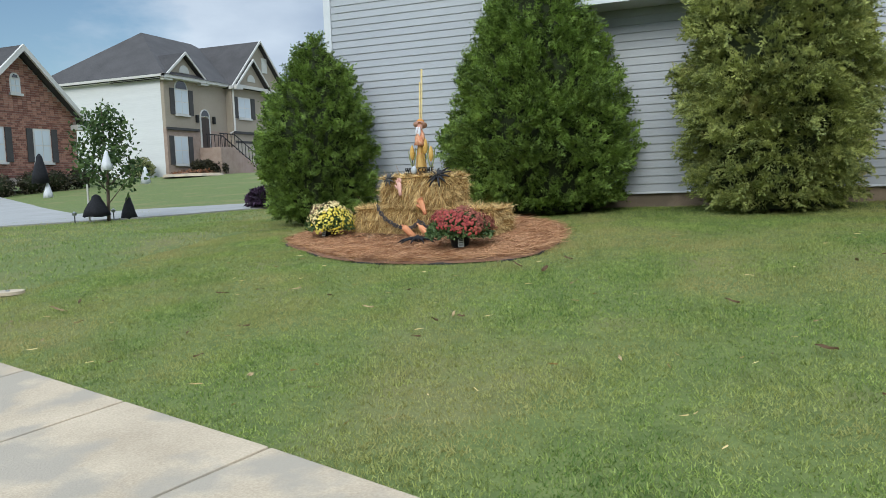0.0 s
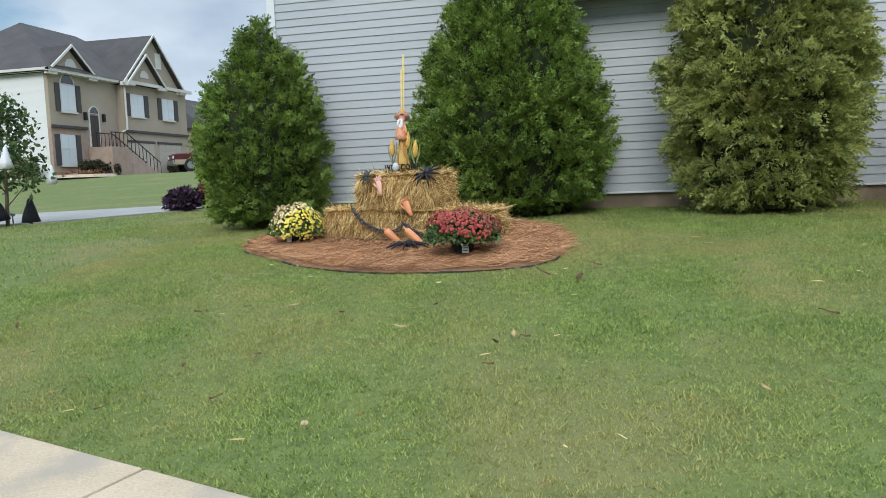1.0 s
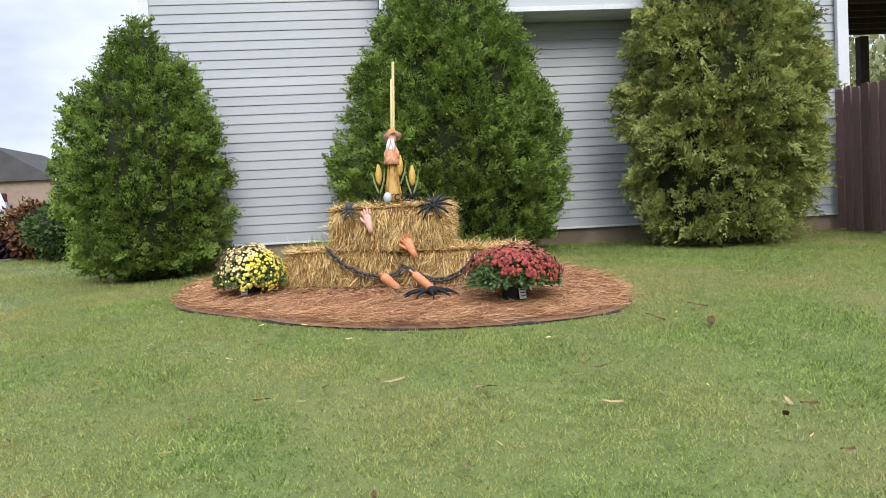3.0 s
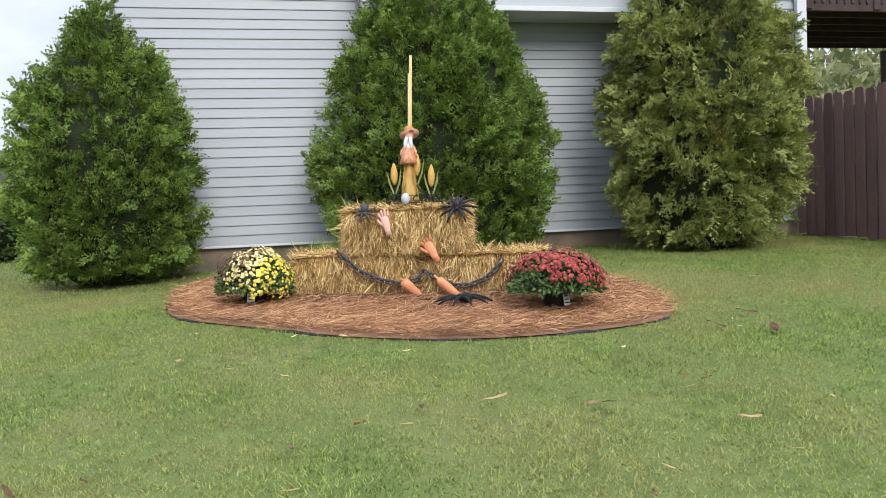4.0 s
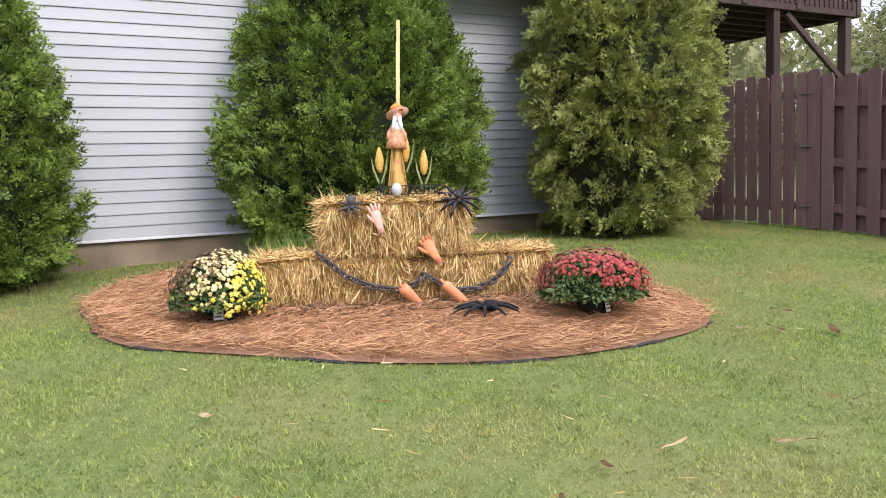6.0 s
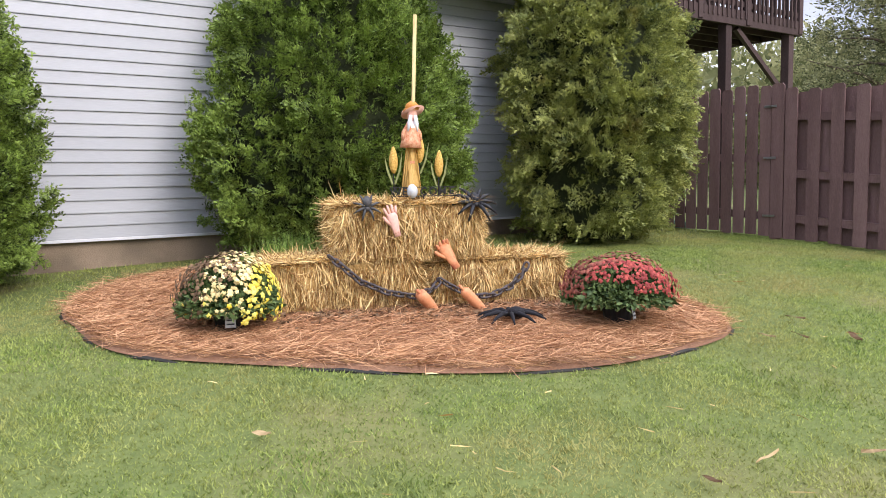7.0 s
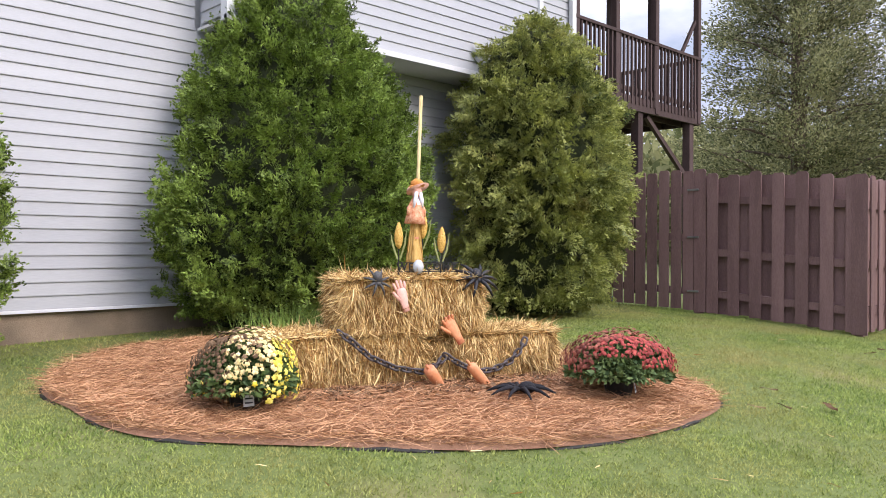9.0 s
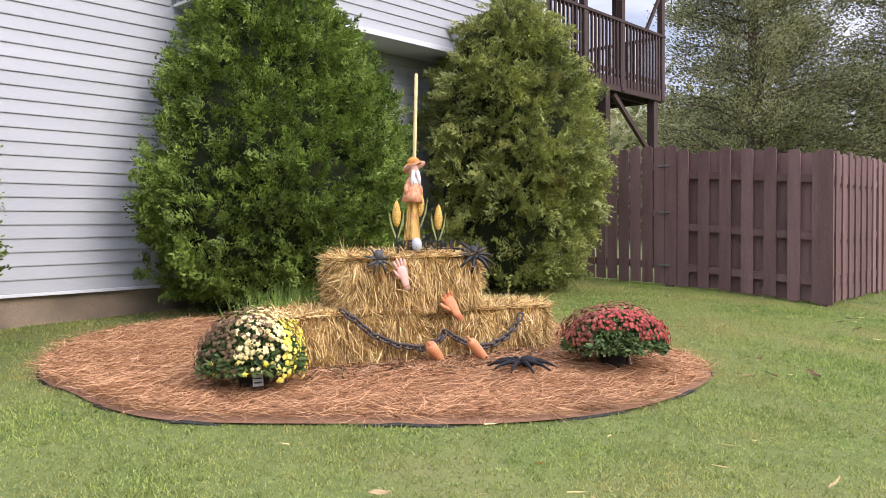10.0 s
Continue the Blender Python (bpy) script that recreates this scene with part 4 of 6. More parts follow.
# ---- potted mums ----
def mum(name, x, y, r, zc, h, petals, seed, count, label, skirt, tag_yaw, head=0.02):
    rng = np.random.default_rng(seed)
    z0 = rise1(x, y) + 0.045
    root = thing(name, Matrix.Translation((x, y, z0)), label, "potted plant", "potted mums")
    pot = Geo()
    prof = [(0.075, 0.0), (0.095, 0.105), (0.105, 0.105), (0.105, 0.125), (0.095, 0.125), (0.09, 0.105), (0.0, 0.10)]
    for rr, z in prof:
        pot.v += [(rr * math.cos(a), rr * math.sin(a), z) for a in (math.tau * i / 20 for i in range(20))]
    for k in range(len(prof) - 1):
        pot.f += [(k * 20 + i, k * 20 + (i + 1) % 20, (k + 1) * 20 + (i + 1) % 20, (k + 1) * 20 + i) for i in range(20)]
    pot.f.append(tuple(reversed(range(20))))
    part("pot", pot, M_POT, root, "black plastic nursery pot")
    for i in range(7):
        a = math.tau * i / 7
        part("stem", Geo().tube([(0, 0, 0.1), (0.3 * r * math.cos(a), 0.3 * r * math.sin(a), zc - 0.05), (0.7 * r * math.cos(a), 0.7 * r * math.sin(a), zc + 0.06)], [0.006, 0.005, 0.003], 5), M_HUSK, root)
    tag = Geo().box(-0.028, -0.002, 0.03, 0.028, 0.0, 0.12, 0.0, Matrix.Rotation(radians(tag_yaw), 4, "Z") @ Matrix.Translation((0, -0.108, 0)) @ Matrix.Rotation(radians(-10), 4, "X"))
    tag_ob = part("plant_tag", tag, M_TAG, root, "white printed plant tag")
    for k in range(3):
        part("print_bar", Geo().box(-0.02, -0.0035, 0.045 + k * 0.022, 0.02, -0.002, 0.053 + k * 0.022, 0.0, Matrix.Rotation(radians(tag_yaw), 4, "Z") @ Matrix.Translation((0, -0.108, 0)) @ Matrix.Rotation(radians(-10), 4, "X")), M_INK, tag_ob)
    # leaves fill the dome
    n = 5200
    d = unit(rng.normal(size=(n, 3)))
    d[:, 2] = np.abs(d[:, 2]) * 1.0 - 0.28
    s = rng.random(n) ** 0.35 * 1.0
    pos = np.stack([d[:, 0] * r * s, d[:, 1] * r * s, zc + d[:, 2] * h * s], -1)
    pos[:, 2] = np.maximum(pos[:, 2], 0.07)
    ln = rng.uniform(0.025, 0.05, n)
    v, t = strands(rng, pos, d + rng.normal(0, 0.5, (n, 3)), ln, ln * 0.5, 0.2)
    part("leaves", fast_mesh("leaves", v, t), M_MUMLEAF, root)
    # flower heads: small ragged rosettes
    heads = []
    gold = (1 + 5 ** 0.5) / 2
    for i in range(count):
        zz = 1 - (1.0 + skirt) * (i + 0.5) / count
        a = math.tau * i / gold + rng.uniform(-0.3, 0.3)
        q = math.sqrt(max(0.0, 1 - zz * zz))
        heads.append((q * math.cos(a), q * math.sin(a), zz))
    hd = np.array(heads)
    hd = unit(hd + rng.normal(0, 0.06, hd.shape))
    lump = 1 + 0.08 * np.sin(hd[:, 0] * 7 + hd[:, 1] * 5) + rng.normal(0, 0.05, count)
    pos = np.stack([hd[:, 0] * r * lump, hd[:, 1] * r * lump, zc + hd[:, 2] * h * lump], -1)
    for key, material, chooser, lab in petals:
        sel = [i for i in range(count) if chooser(hd[i], rng.random())]
        vs, ts = [], []
        for i in sel:
            ax = Vector(hd[i])
            sx = ax.orthogonal().normalized()
            sy = ax.cross(sx)
            rad = head * rng.uniform(0.72, 1.22)
            c = Vector(pos[i])
            k = len(vs)
            vs.append(c + ax * rad * 0.30)
            for j in range(10):
                a = math.tau * j / 10 + i
                rr = rad * (1.0 if j % 2 else 0.62)
                vs.append(c + (sx * math.cos(a) + sy * math.sin(a)) * rr - ax * rad * rng.uniform(0.0, 0.3))
            ts += [(k, k + 1 + j, k + 1 + (j + 1) % 10) for j in range(10)]
        part(key, fast_mesh(key, np.array(vs), np.array(ts)), material, root, lab)["kind"] = "stuff"
    return root


mum("yellow_mum", -4.46, 7.78, 0.268, 0.175, 0.235, [
    ("yellow_bloom", M_YEL, lambda d, q: (d @ np.array((0.85, -0.5, -0.15)) > 0.42 and q < 0.85) or (d[2] < 0.05 and q < 0.12), "fresh yellow flower heads"),
    ("cream_bloom", M_PALE, lambda d, q: -0.45 < d @ np.array((0.85, -0.5, -0.15)) <= 0.5 and q < (0.88 if d[2] > 0.1 else 0.18), "faded cream flower heads"),
    ("spent_bloom", M_SPENT, lambda d, q: (d[2] > 0.5 or d @ np.array((0.85, -0.5, 0)) < -0.35) and d @ np.array((0.85, -0.5, 0)) < 0.25, "withered brown flower heads")],
    41, 1350, "potted yellow chrysanthemum, half its blooms faded, beside the straw bales", 0.4, -20, 0.0150)
mum("red_mum", -2.50, 6.74, 0.315, 0.185, 0.205, [
    ("crimson_bloom", M_RED, lambda d, q: d @ np.array((-0.3, -0.8, 0.1)) > 0.30 and d[2] > 0.12 - 0.5 * d[0] * (d[0] > 0) + 0.35 * (d[0] < -0.45) and q < 0.9, "crimson flower heads"),
    ("rust_bloom", M_RUST, lambda d, q: d @ np.array((-0.3, -0.8, 0.1)) <= 0.38 and d[2] > -0.02 and q < 0.97, "faded rust-red flower heads")],
    42, 1700, "potted crimson chrysanthemum at the edge of the bed", 0.2, 25, 0.0150)


# ---- spiders, chain and rubber props ----
def spider(name, m, body, leg_len, leg_r, material, label, arch=0.5, legs_per_side=4, spread_deg=140):
    root = thing(name, m, label, "toy spider", "toy spiders")
    part("abdomen", Geo().ball((0, body * 0.75, body * 0.75), (body * 0.8, body, body * 0.7), 14), material, root, smooth=True)
    part("head", Geo().ball((0, -body * 0.35, body * 0.55), (body * 0.5, body * 0.5, body * 0.42), 12), material, root, smooth=True)
    for s in (-1, 1):
        for i in range(legs_per_side):
            a = radians(-spread_deg / 2 + spread_deg * i / (legs_per_side - 1))
            d = Vector((s * math.cos(a), math.sin(a), 0))
            p0 = Vector((s * body * 0.3, -body * 0.1 + body * 0.15 * (i - 1.5), body * 0.5))
            pts = [p0, p0 + d * leg_len * 0.35 + Vector((0, 0, arch * leg_len * 0.4)), p0 + d * leg_len * 0.7 + Vector((0, 0, arch * leg_len * 0.12)), p0 + d * leg_len + Vector((0, 0, -body * 0.42))]
            part("leg", Geo().tube(pts, [leg_r, leg_r * 1.1, leg_r * 0.8, leg_r * 0.4], 7), material, root, smooth=True)
    return root


sg = Vector((-3.06, 7.05, 0))
spider("toy_spider", pose(sg.x, sg.y, rise1(sg.x, sg.y) + 0.075, 0, 0, 200), 0.052, 0.19, 0.0125, M_BLACK, "black plush spider on the pine straw", 0.22, 5, 150)
spider("toy_spider", Matrix.Translation(at_bale(0.56, -0.015, 1.30)) @ Matrix.Rotation(radians(BALE_YAW), 4, "Z") @ Matrix.Rotation(radians(48), 4, "X"), 0.042, 0.135, 0.012, M_SPIDER, "large shiny black spider clinging to the top bale edge", 0.28, 5, 130)
spider("toy_spider", Matrix.Translation(at_bale(-0.13, 0.02, 1.30)) @ Matrix.Rotation(radians(BALE_YAW), 4, "Z") @ Matrix.Rotation(radians(70), 4, "X"), 0.036, 0.078, 0.008, M_GREYSP, "small grey spider on the front of the top bale", 0.3)

chain = thing("plastic_chain", Matrix.Identity(4), "dark grey plastic chain draped across the bales", "chain")
LINK, LR = 0.060, 0.0072
ring = []
for i in range(16):
    a = math.tau * i / 16
    ring.append(Vector(((LINK / 2 - 0.016) * (1 if math.cos(a) > 0 else -1) * (abs(math.cos(a)) > 0.05) + 0.016 * math.cos(a), 0.0165 * math.sin(a), 0)))
lg = Geo()
for i, p in enumerate(ring):
    d = (ring[(i + 1) % 16] - ring[i - 1]).normalized()
    sd = Vector((0, 0, 1))
    up = d.cross(sd)
    lg.v += [tuple(p + (sd * math.cos(q) + up * math.sin(q)) * LR) for q in (math.tau * j / 6 for j in range(6))]
for i in range(16):
    for j in range(6):
        lg.f.append((i * 6 + j, i * 6 + (j + 1) % 6, ((i + 1) % 16) * 6 + (j + 1) % 6, ((i + 1) % 16) * 6 + j))
link_mesh = lg.mesh("link")
hang = [at_bale(*p) for p in ((-0.36, 0.0, 1.015), (-0.29, 0.05, 0.955), (-0.19, 0.062, 0.865), (-0.03, 0.062, 0.79), (0.14, 0.062, 0.755), (0.25, 0.062, 0.79), (0.31, 0.062, 0.845), (0.40, 0.062, 0.79), (0.52, 0.065, 0.735), (0.64, 0.065, 0.735), (0.76, 0.062, 0.78), (0.85, 0.062, 0.86), (0.90, 0.055, 0.955))]
dist = [0.0]
for p, q in zip(hang, hang[1:]):
    dist.append(dist[-1] + (q - p).length)
pitch = LINK - 0.017
for i in range(int(dist[-1] / pitch)):
    s = (i + 0.5) * pitch
    j = max(k for k in range(len(dist)) if dist[k] <= s)
    j = min(j, len(hang) - 2)
    p = hang[j].lerp(hang[j + 1], (s - dist[j]) / (dist[j + 1] - dist[j]))
    d = (hang[j + 1] - hang[j]).normalized()
    rot = d.to_track_quat("X", "Z").to_matrix().to_4x4()
    part("link", link_mesh, M_CHAIN, chain, smooth=True, m=Matrix.Translation(p) @ rot @ Matrix.Rotation(radians(45 if i % 2 else -45), 4, "X"))


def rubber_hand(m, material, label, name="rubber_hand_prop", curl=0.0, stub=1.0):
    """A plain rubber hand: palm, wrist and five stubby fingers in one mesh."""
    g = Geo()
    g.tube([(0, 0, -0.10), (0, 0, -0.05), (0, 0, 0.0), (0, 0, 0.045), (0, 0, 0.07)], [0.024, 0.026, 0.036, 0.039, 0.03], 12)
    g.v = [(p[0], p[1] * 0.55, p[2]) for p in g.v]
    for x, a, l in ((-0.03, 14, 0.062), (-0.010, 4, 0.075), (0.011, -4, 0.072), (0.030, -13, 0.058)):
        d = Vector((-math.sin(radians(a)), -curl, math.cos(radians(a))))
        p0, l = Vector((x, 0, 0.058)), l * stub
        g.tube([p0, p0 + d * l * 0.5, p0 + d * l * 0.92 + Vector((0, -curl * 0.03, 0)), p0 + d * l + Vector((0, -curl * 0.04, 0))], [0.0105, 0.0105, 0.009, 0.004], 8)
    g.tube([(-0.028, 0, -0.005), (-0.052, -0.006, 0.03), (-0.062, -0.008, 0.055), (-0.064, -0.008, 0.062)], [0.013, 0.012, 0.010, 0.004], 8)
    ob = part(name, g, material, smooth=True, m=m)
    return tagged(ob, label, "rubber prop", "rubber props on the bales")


BR = Matrix.Rotation(radians(BALE_YAW), 4, "Z")
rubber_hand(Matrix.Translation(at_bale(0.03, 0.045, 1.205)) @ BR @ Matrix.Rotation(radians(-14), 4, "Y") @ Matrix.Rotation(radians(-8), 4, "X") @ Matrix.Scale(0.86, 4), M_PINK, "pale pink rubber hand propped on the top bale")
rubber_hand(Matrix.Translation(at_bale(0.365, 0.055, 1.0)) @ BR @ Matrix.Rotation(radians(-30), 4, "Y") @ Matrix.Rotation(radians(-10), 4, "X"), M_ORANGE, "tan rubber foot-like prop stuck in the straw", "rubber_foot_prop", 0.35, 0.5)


def stump(m, material, label):
    g = Geo()
    g.tube([(0, 0, 0.09), (0, 0, 0.08), (0, 0, 0.03), (0, 0, -0.04), (0, 0, -0.09), (0, 0, -0.105)], [0.016, 0.032, 0.034, 0.028, 0.022, 0.010], 12)
    g.tube([(0.0, 0, 0.075), (0.0, 0.0, 0.112)], [0.011, 0.009], 8)
    return tagged(part("rubber_arm_prop", g, material, smooth=True, m=m), label, "rubber prop", "rubber props on the bales")


stump(Matrix.Translation(at_bale(0.215, 0.11, 0.72)) @ BR @ Matrix.Rotation(radians(-42), 4, "Y") @ Matrix.Rotation(radians(20), 4, "X") @ Matrix.Scale(1.1, 4), M_ORANGE, "tan rubber arm stump hanging in the chain")
stump(Matrix.Translation(at_bale(0.525, 0.14, 0.69)) @ BR @ Matrix.Rotation(radians(-45), 4, "Y") @ Matrix.Rotation(radians(14), 4, "X") @ Matrix.Diagonal((0.98, 0.98, 1.75, 1.0)), M_ORANGE, "pinkish rubber arm stump caught in the chain")

# ---- scarecrow broom, corn stakes, sign ----
broom = thing("broom", Matrix.Translation(at_bale(0.19, -0.15, 1.33)), "straw broom with a long pale handle stuck upright in the bale", "broom")
part("handle", Geo().tube([(0, 0, 0.0), (0.02, 0, 0.5), (0.05, 0.0, 1.15)], 0.0115, 10), M_POLE, broom, "pale bamboo pole", smooth=True)
part("thin_cane", Geo().tube([(-0.012, -0.014, 0.0), (0.006, -0.016, 0.5), (0.028, -0.018, 1.01)], 0.009, 8), M_POLE, broom, smooth=True)
rng = np.random.default_rng(51)
n = 420
a = rng.uniform(0, math.tau, n)
rr = np.sqrt(rng.random(n))
top = np.stack([0.026 * rr * np.cos(a), 0.018 * rr * np.sin(a), np.full(n, 0.36)], -1)
bot = np.stack([0.075 * rr * np.cos(a), 0.04 * rr * np.sin(a), 0.02 + 0.05 * rng.random(n)], -1)
v, t = strands(rng, top, bot - top, np.linalg.norm(bot - top, axis=1), np.full(n, 0.006), 0.03)
part("bristles", fast_mesh("bristles", v, t), M_BROOM, broom, "golden broom straw")
part("bristle_core", Geo().tube([(0, 0, 0.03), (0, 0, 0.12), (0, 0, 0.25), (0, 0, 0.37)], [0.055, 0.045, 0.027, 0.022], 12), M_BROOM, broom, smooth=True)
part("binding", Geo().tube([(0, 0, 0.232), (0, 0, 0.248)], 0.031, 14), M_CLOTH, broom)

g = Geo()     # plain scarecrow figure, one mesh
g.tube([(0, 0, 0.0), (0, 0, 0.05), (0, 0, 0.12), (0, 0, 0.17)], [0.070, 0.058, 0.046, 0.024], 12)
g.ball((0, -0.004, 0.20), (0.034, 0.032, 0.042), 12)
g.tube([(0.004, -0.006, 0.222), (0, 0, 0.234), (0, 0, 0.242)], [0.078, 0.066, 0.046], 16)
g.tube([(0, 0, 0.236), (0, 0, 0.268), (0, 0, 0.288)], [0.044, 0.040, 0.014], 14)
for s in (-1, 1):
    g.tube([(s * 0.014, -0.03, 0.20), (s * 0.022, -0.038, 0.15), (s * 0.03, -0.042, 0.10)], [0.012, 0.014, 0.004], 8)
for s in (-1, 1):
    g.tube([(s * 0.02, 0, 0.14), (s * 0.05, -0.01, 0.09), (s * 0.055, -0.015, 0.05)], [0.016, 0.016, 0.012], 8)
doll = part("scarecrow_doll", g, M_CLOTH, smooth=True, m=Matrix.Translation(at_bale(0.19, -0.15, 1.66)) @ BR @ Matrix.Rotation(radians(3), 4, "Y"))
doll.data.materials.append(M_BROOM)
doll.data.materials.append(M_GHOST)
doll.data.materials.append(M_PINK)
doll.data.materials.append(M_HAT)
for q in doll.data.polygons:
    c = q.center
    q.material_index = 4 if c.z > 0.226 else (2 if c.y < -0.03 and 0.10 < c.z < 0.19 else (3 if c.z > 0.175 else 0))
tagged(doll, "small scarecrow figure with orange hat, white beard and plaid skirt", "scarecrow")


def corn(u, out, zc, lean, label):
    root = thing("corn_stake", Matrix.Translation(at_bale(u, out, 1.33)) @ BR @ Matrix.Rotation(radians(lean), 4, "Y"), label, "garden stake", "corn stakes on the bale")
    hz = zc - 1.33
    part("stake", Geo().tube([(0, 0, 0), (0, 0, hz - 0.05)], 0.004, 6), M_IRON, root)
    b = bmesh.new()
    bmesh.ops.create_uvsphere(b, u_segments=18, v_segments=12, radius=1)
    for p in b.verts:
        k = 1 + 0.09 * math.cos(9 * math.atan2(p.co.y, p.co.x))
        s = 1.0 if p.co.z < 0 else 1.0 - 0.35 * p.co.z
        p.co = Vector((p.co.x * 0.028 * k * s, p.co.y * 0.028 * k * s, p.co.z * 0.085 + hz))
    part("cob", Geo().take(b), M_CORN, root, "golden ridged corn cob", smooth=True)
    for s, l in ((-1, 0.17), (1, 0.2)):
        gl = Geo()
        pts = [(s * 0.008, 0, hz - 0.15), (s * 0.04, 0.0, hz - 0.06), (s * 0.055, 0.0, hz - 0.15 + l)]
        wid = [0.012, 0.015, 0.002]
        for (x, y, z), w in zip(pts, wid):
            gl.v += [(x - w / 2, y - 0.004, z), (x + w / 2, y - 0.001, z), (x + w / 2, y + 0.003, z), (x - w / 2, y, z)]
        for k in range(2):
            gl.f += [(k * 4 + j, k * 4 + (j + 1) % 4, k * 4 + 4 + (j + 1) % 4, k * 4 + 4 + j) for j in range(4)]
        part("husk_leaf", gl, M_HUSK, root)


corn(0.075, -0.14, 1.585, 0, "golden corn cob garden stake with green husk leaves")
corn(0.235, -0.16, 1.65, 3, "tall golden corn cob garden stake behind the broom")
corn(0.355, -0.12, 1.56, 2, "golden corn cob garden stake beside the broom")

sign = thing("welcome_sign", Matrix.Translation(at_bale(0.245, -0.06, 1.345)) @ BR, "black iron welcome sign standing on the top bale", "garden sign")
part("sign_rail", Geo().box(-0.21, -0.003, 0.012, 0.21, 0.003, 0.018), M_IRON, sign)
part("sign_rail", Geo().box(-0.21, -0.003, 0.068, 0.21, 0.003, 0.073), M_IRON, sign)
for x in (-0.2, 0.0, 0.2):
    part("sign_leg", Geo().tube([(x, 0, -0.04), (x, 0, 0.02)], 0.004, 6), M_IRON, sign)
for i, ch in enumerate("WELCOME"):
    cu = bpy.data.curves.new("letter", "FONT")
    cu.body, cu.size, cu.extrude, cu.offset, cu.align_x = ch, 0.066, 0.005, 0.0006, "CENTER"
    tmp = bpy.data.objects.new("letter", cu)
    scene.collection.objects.link(tmp)
    me = bpy.data.meshes.new_from_object(tmp.evaluated_get(bpy.context.evaluated_depsgraph_get()))
    bpy.data.objects.remove(tmp)
    bpy.data.curves.remove(cu)
    part("letter", me, M_IRON, sign, m=Matrix.Translation((-0.18 + i * 0.06, 0, 0.022)) @ Matrix.Rotation(radians(90), 4, "X"))
lamp = thing("solar_globe", Matrix.Translation(at_bale(0.17, -0.05, 1.345)), "frosted white solar globe light on a short stake", "garden light")
part("globe", Geo().ball((0, 0, 0.045), (0.034, 0.034, 0.045), 16), M_GLOBE, lamp, smooth=True)
part("globe_stake", Geo().tube([(0, 0, -0.06), (0, 0, 0.01)], 0.006, 6), M_IRON, lamp)

# ---- neighbouring tan house, two storeys over a garage ----
NX, NY0, NY1, NB, NM, NE = -33.9, 40.7, 54.9, 2.2, 5.42, 8.55
nh = thing("neighbour_house", Matrix.Translation((NX, NY0, 0)), "two-storey tan stucco house with white-sided flank and grey hip roof", "house")
D = 10.5
RB = 6.45        # the garage wing begins here and stands forward
L = NY1 - NY0
part("wall", Geo().box(-D, 0, NB, -0.25, 0.25, NE), M_WSIDE, nh, "white lap-sided flank wall")
part("wall", Geo().box(-0.25, 0, NM, 0, RB, NE), M_STUCCO, nh)
part("wall", Geo().box(-0.25, 0, NB, 0, RB, NM), M_STONE, nh, "pinkish brick veneer lower wall")
part("wall", Geo().box(0.0, RB, NM, 0.5, L, NE), M_STUCCO, nh)
part("wall", Geo().box(0.0, RB, NB, 0.5, L, NM), M_STUCCO, nh)
part("wall", Geo().box(-D, L - 0.25, NB, -0.002, L, NE), M_STUCCO, nh)
part("wall", Geo().box(-D, 0.25, NB, -D + 0.25, L - 0.25, NE), M_STUCCO, nh)
for y0, y1, o in ((0, 3.2, 0.0), (RB, L, 0.5)):
    part("belt_course", Geo().box(o, y0, NM - 0.12, o + 0.12, y1, NM + 0.05, 0.01), M_SHUT, nh)
part("eave_trim", Geo().box(-D - 0.4, -0.45, NE + 0.05, 0.4, -0.3, NE + 0.2), M_WTRIM, nh)
part("eave_trim", Geo().box(0.25, -0.45, NE, 0.4, RB, NE + 0.22), M_WTRIM, nh)
part("eave_soffit", Geo().box(-D - 0.4, -0.3, NE - 0.03, 0.25, L + 0.3, NE), M_WTRIM, nh)
part("eave_trim", Geo().box(0.75, RB, NE, 0.9, L + 0.3, NE + 0.22), M_WTRIM, nh)
# hip roof
g = Geo()
zt = 12.6
g.add([(0.45, -0.45, NE + 0.2), (0.45, L + 0.3, NE + 0.2), (-D - 0.45, L + 0.3, NE + 0.2), (-D - 0.45, -0.45, NE + 0.2), (-D / 2, 4.4, zt), (-D / 2, L - 4.4, zt)], [(0, 1, 5, 4), (1, 2, 5), (2, 3, 4, 5), (3, 0, 4), (3, 2, 1, 0)])
part("roof", g, M_SHINGLE, nh, "grey shingled hip roof")


def half_disc(x0, x1, y, z, r):
    """An upright half-round panel that faces +x."""
    g = Geo()
    k = 13
    for x in (x0, x1):
        g.v += [(x, y + r * math.cos(math.pi * i / (k - 1)), z + r * math.sin(math.pi * i / (k - 1))) for i in range(k)]
    g.f = [tuple(range(k - 1, -1, -1)), tuple(range(k, 2 * k))] + [(i, (i + 1) % k, k + (i + 1) % k, k + i) for i in range(k)]
    return g


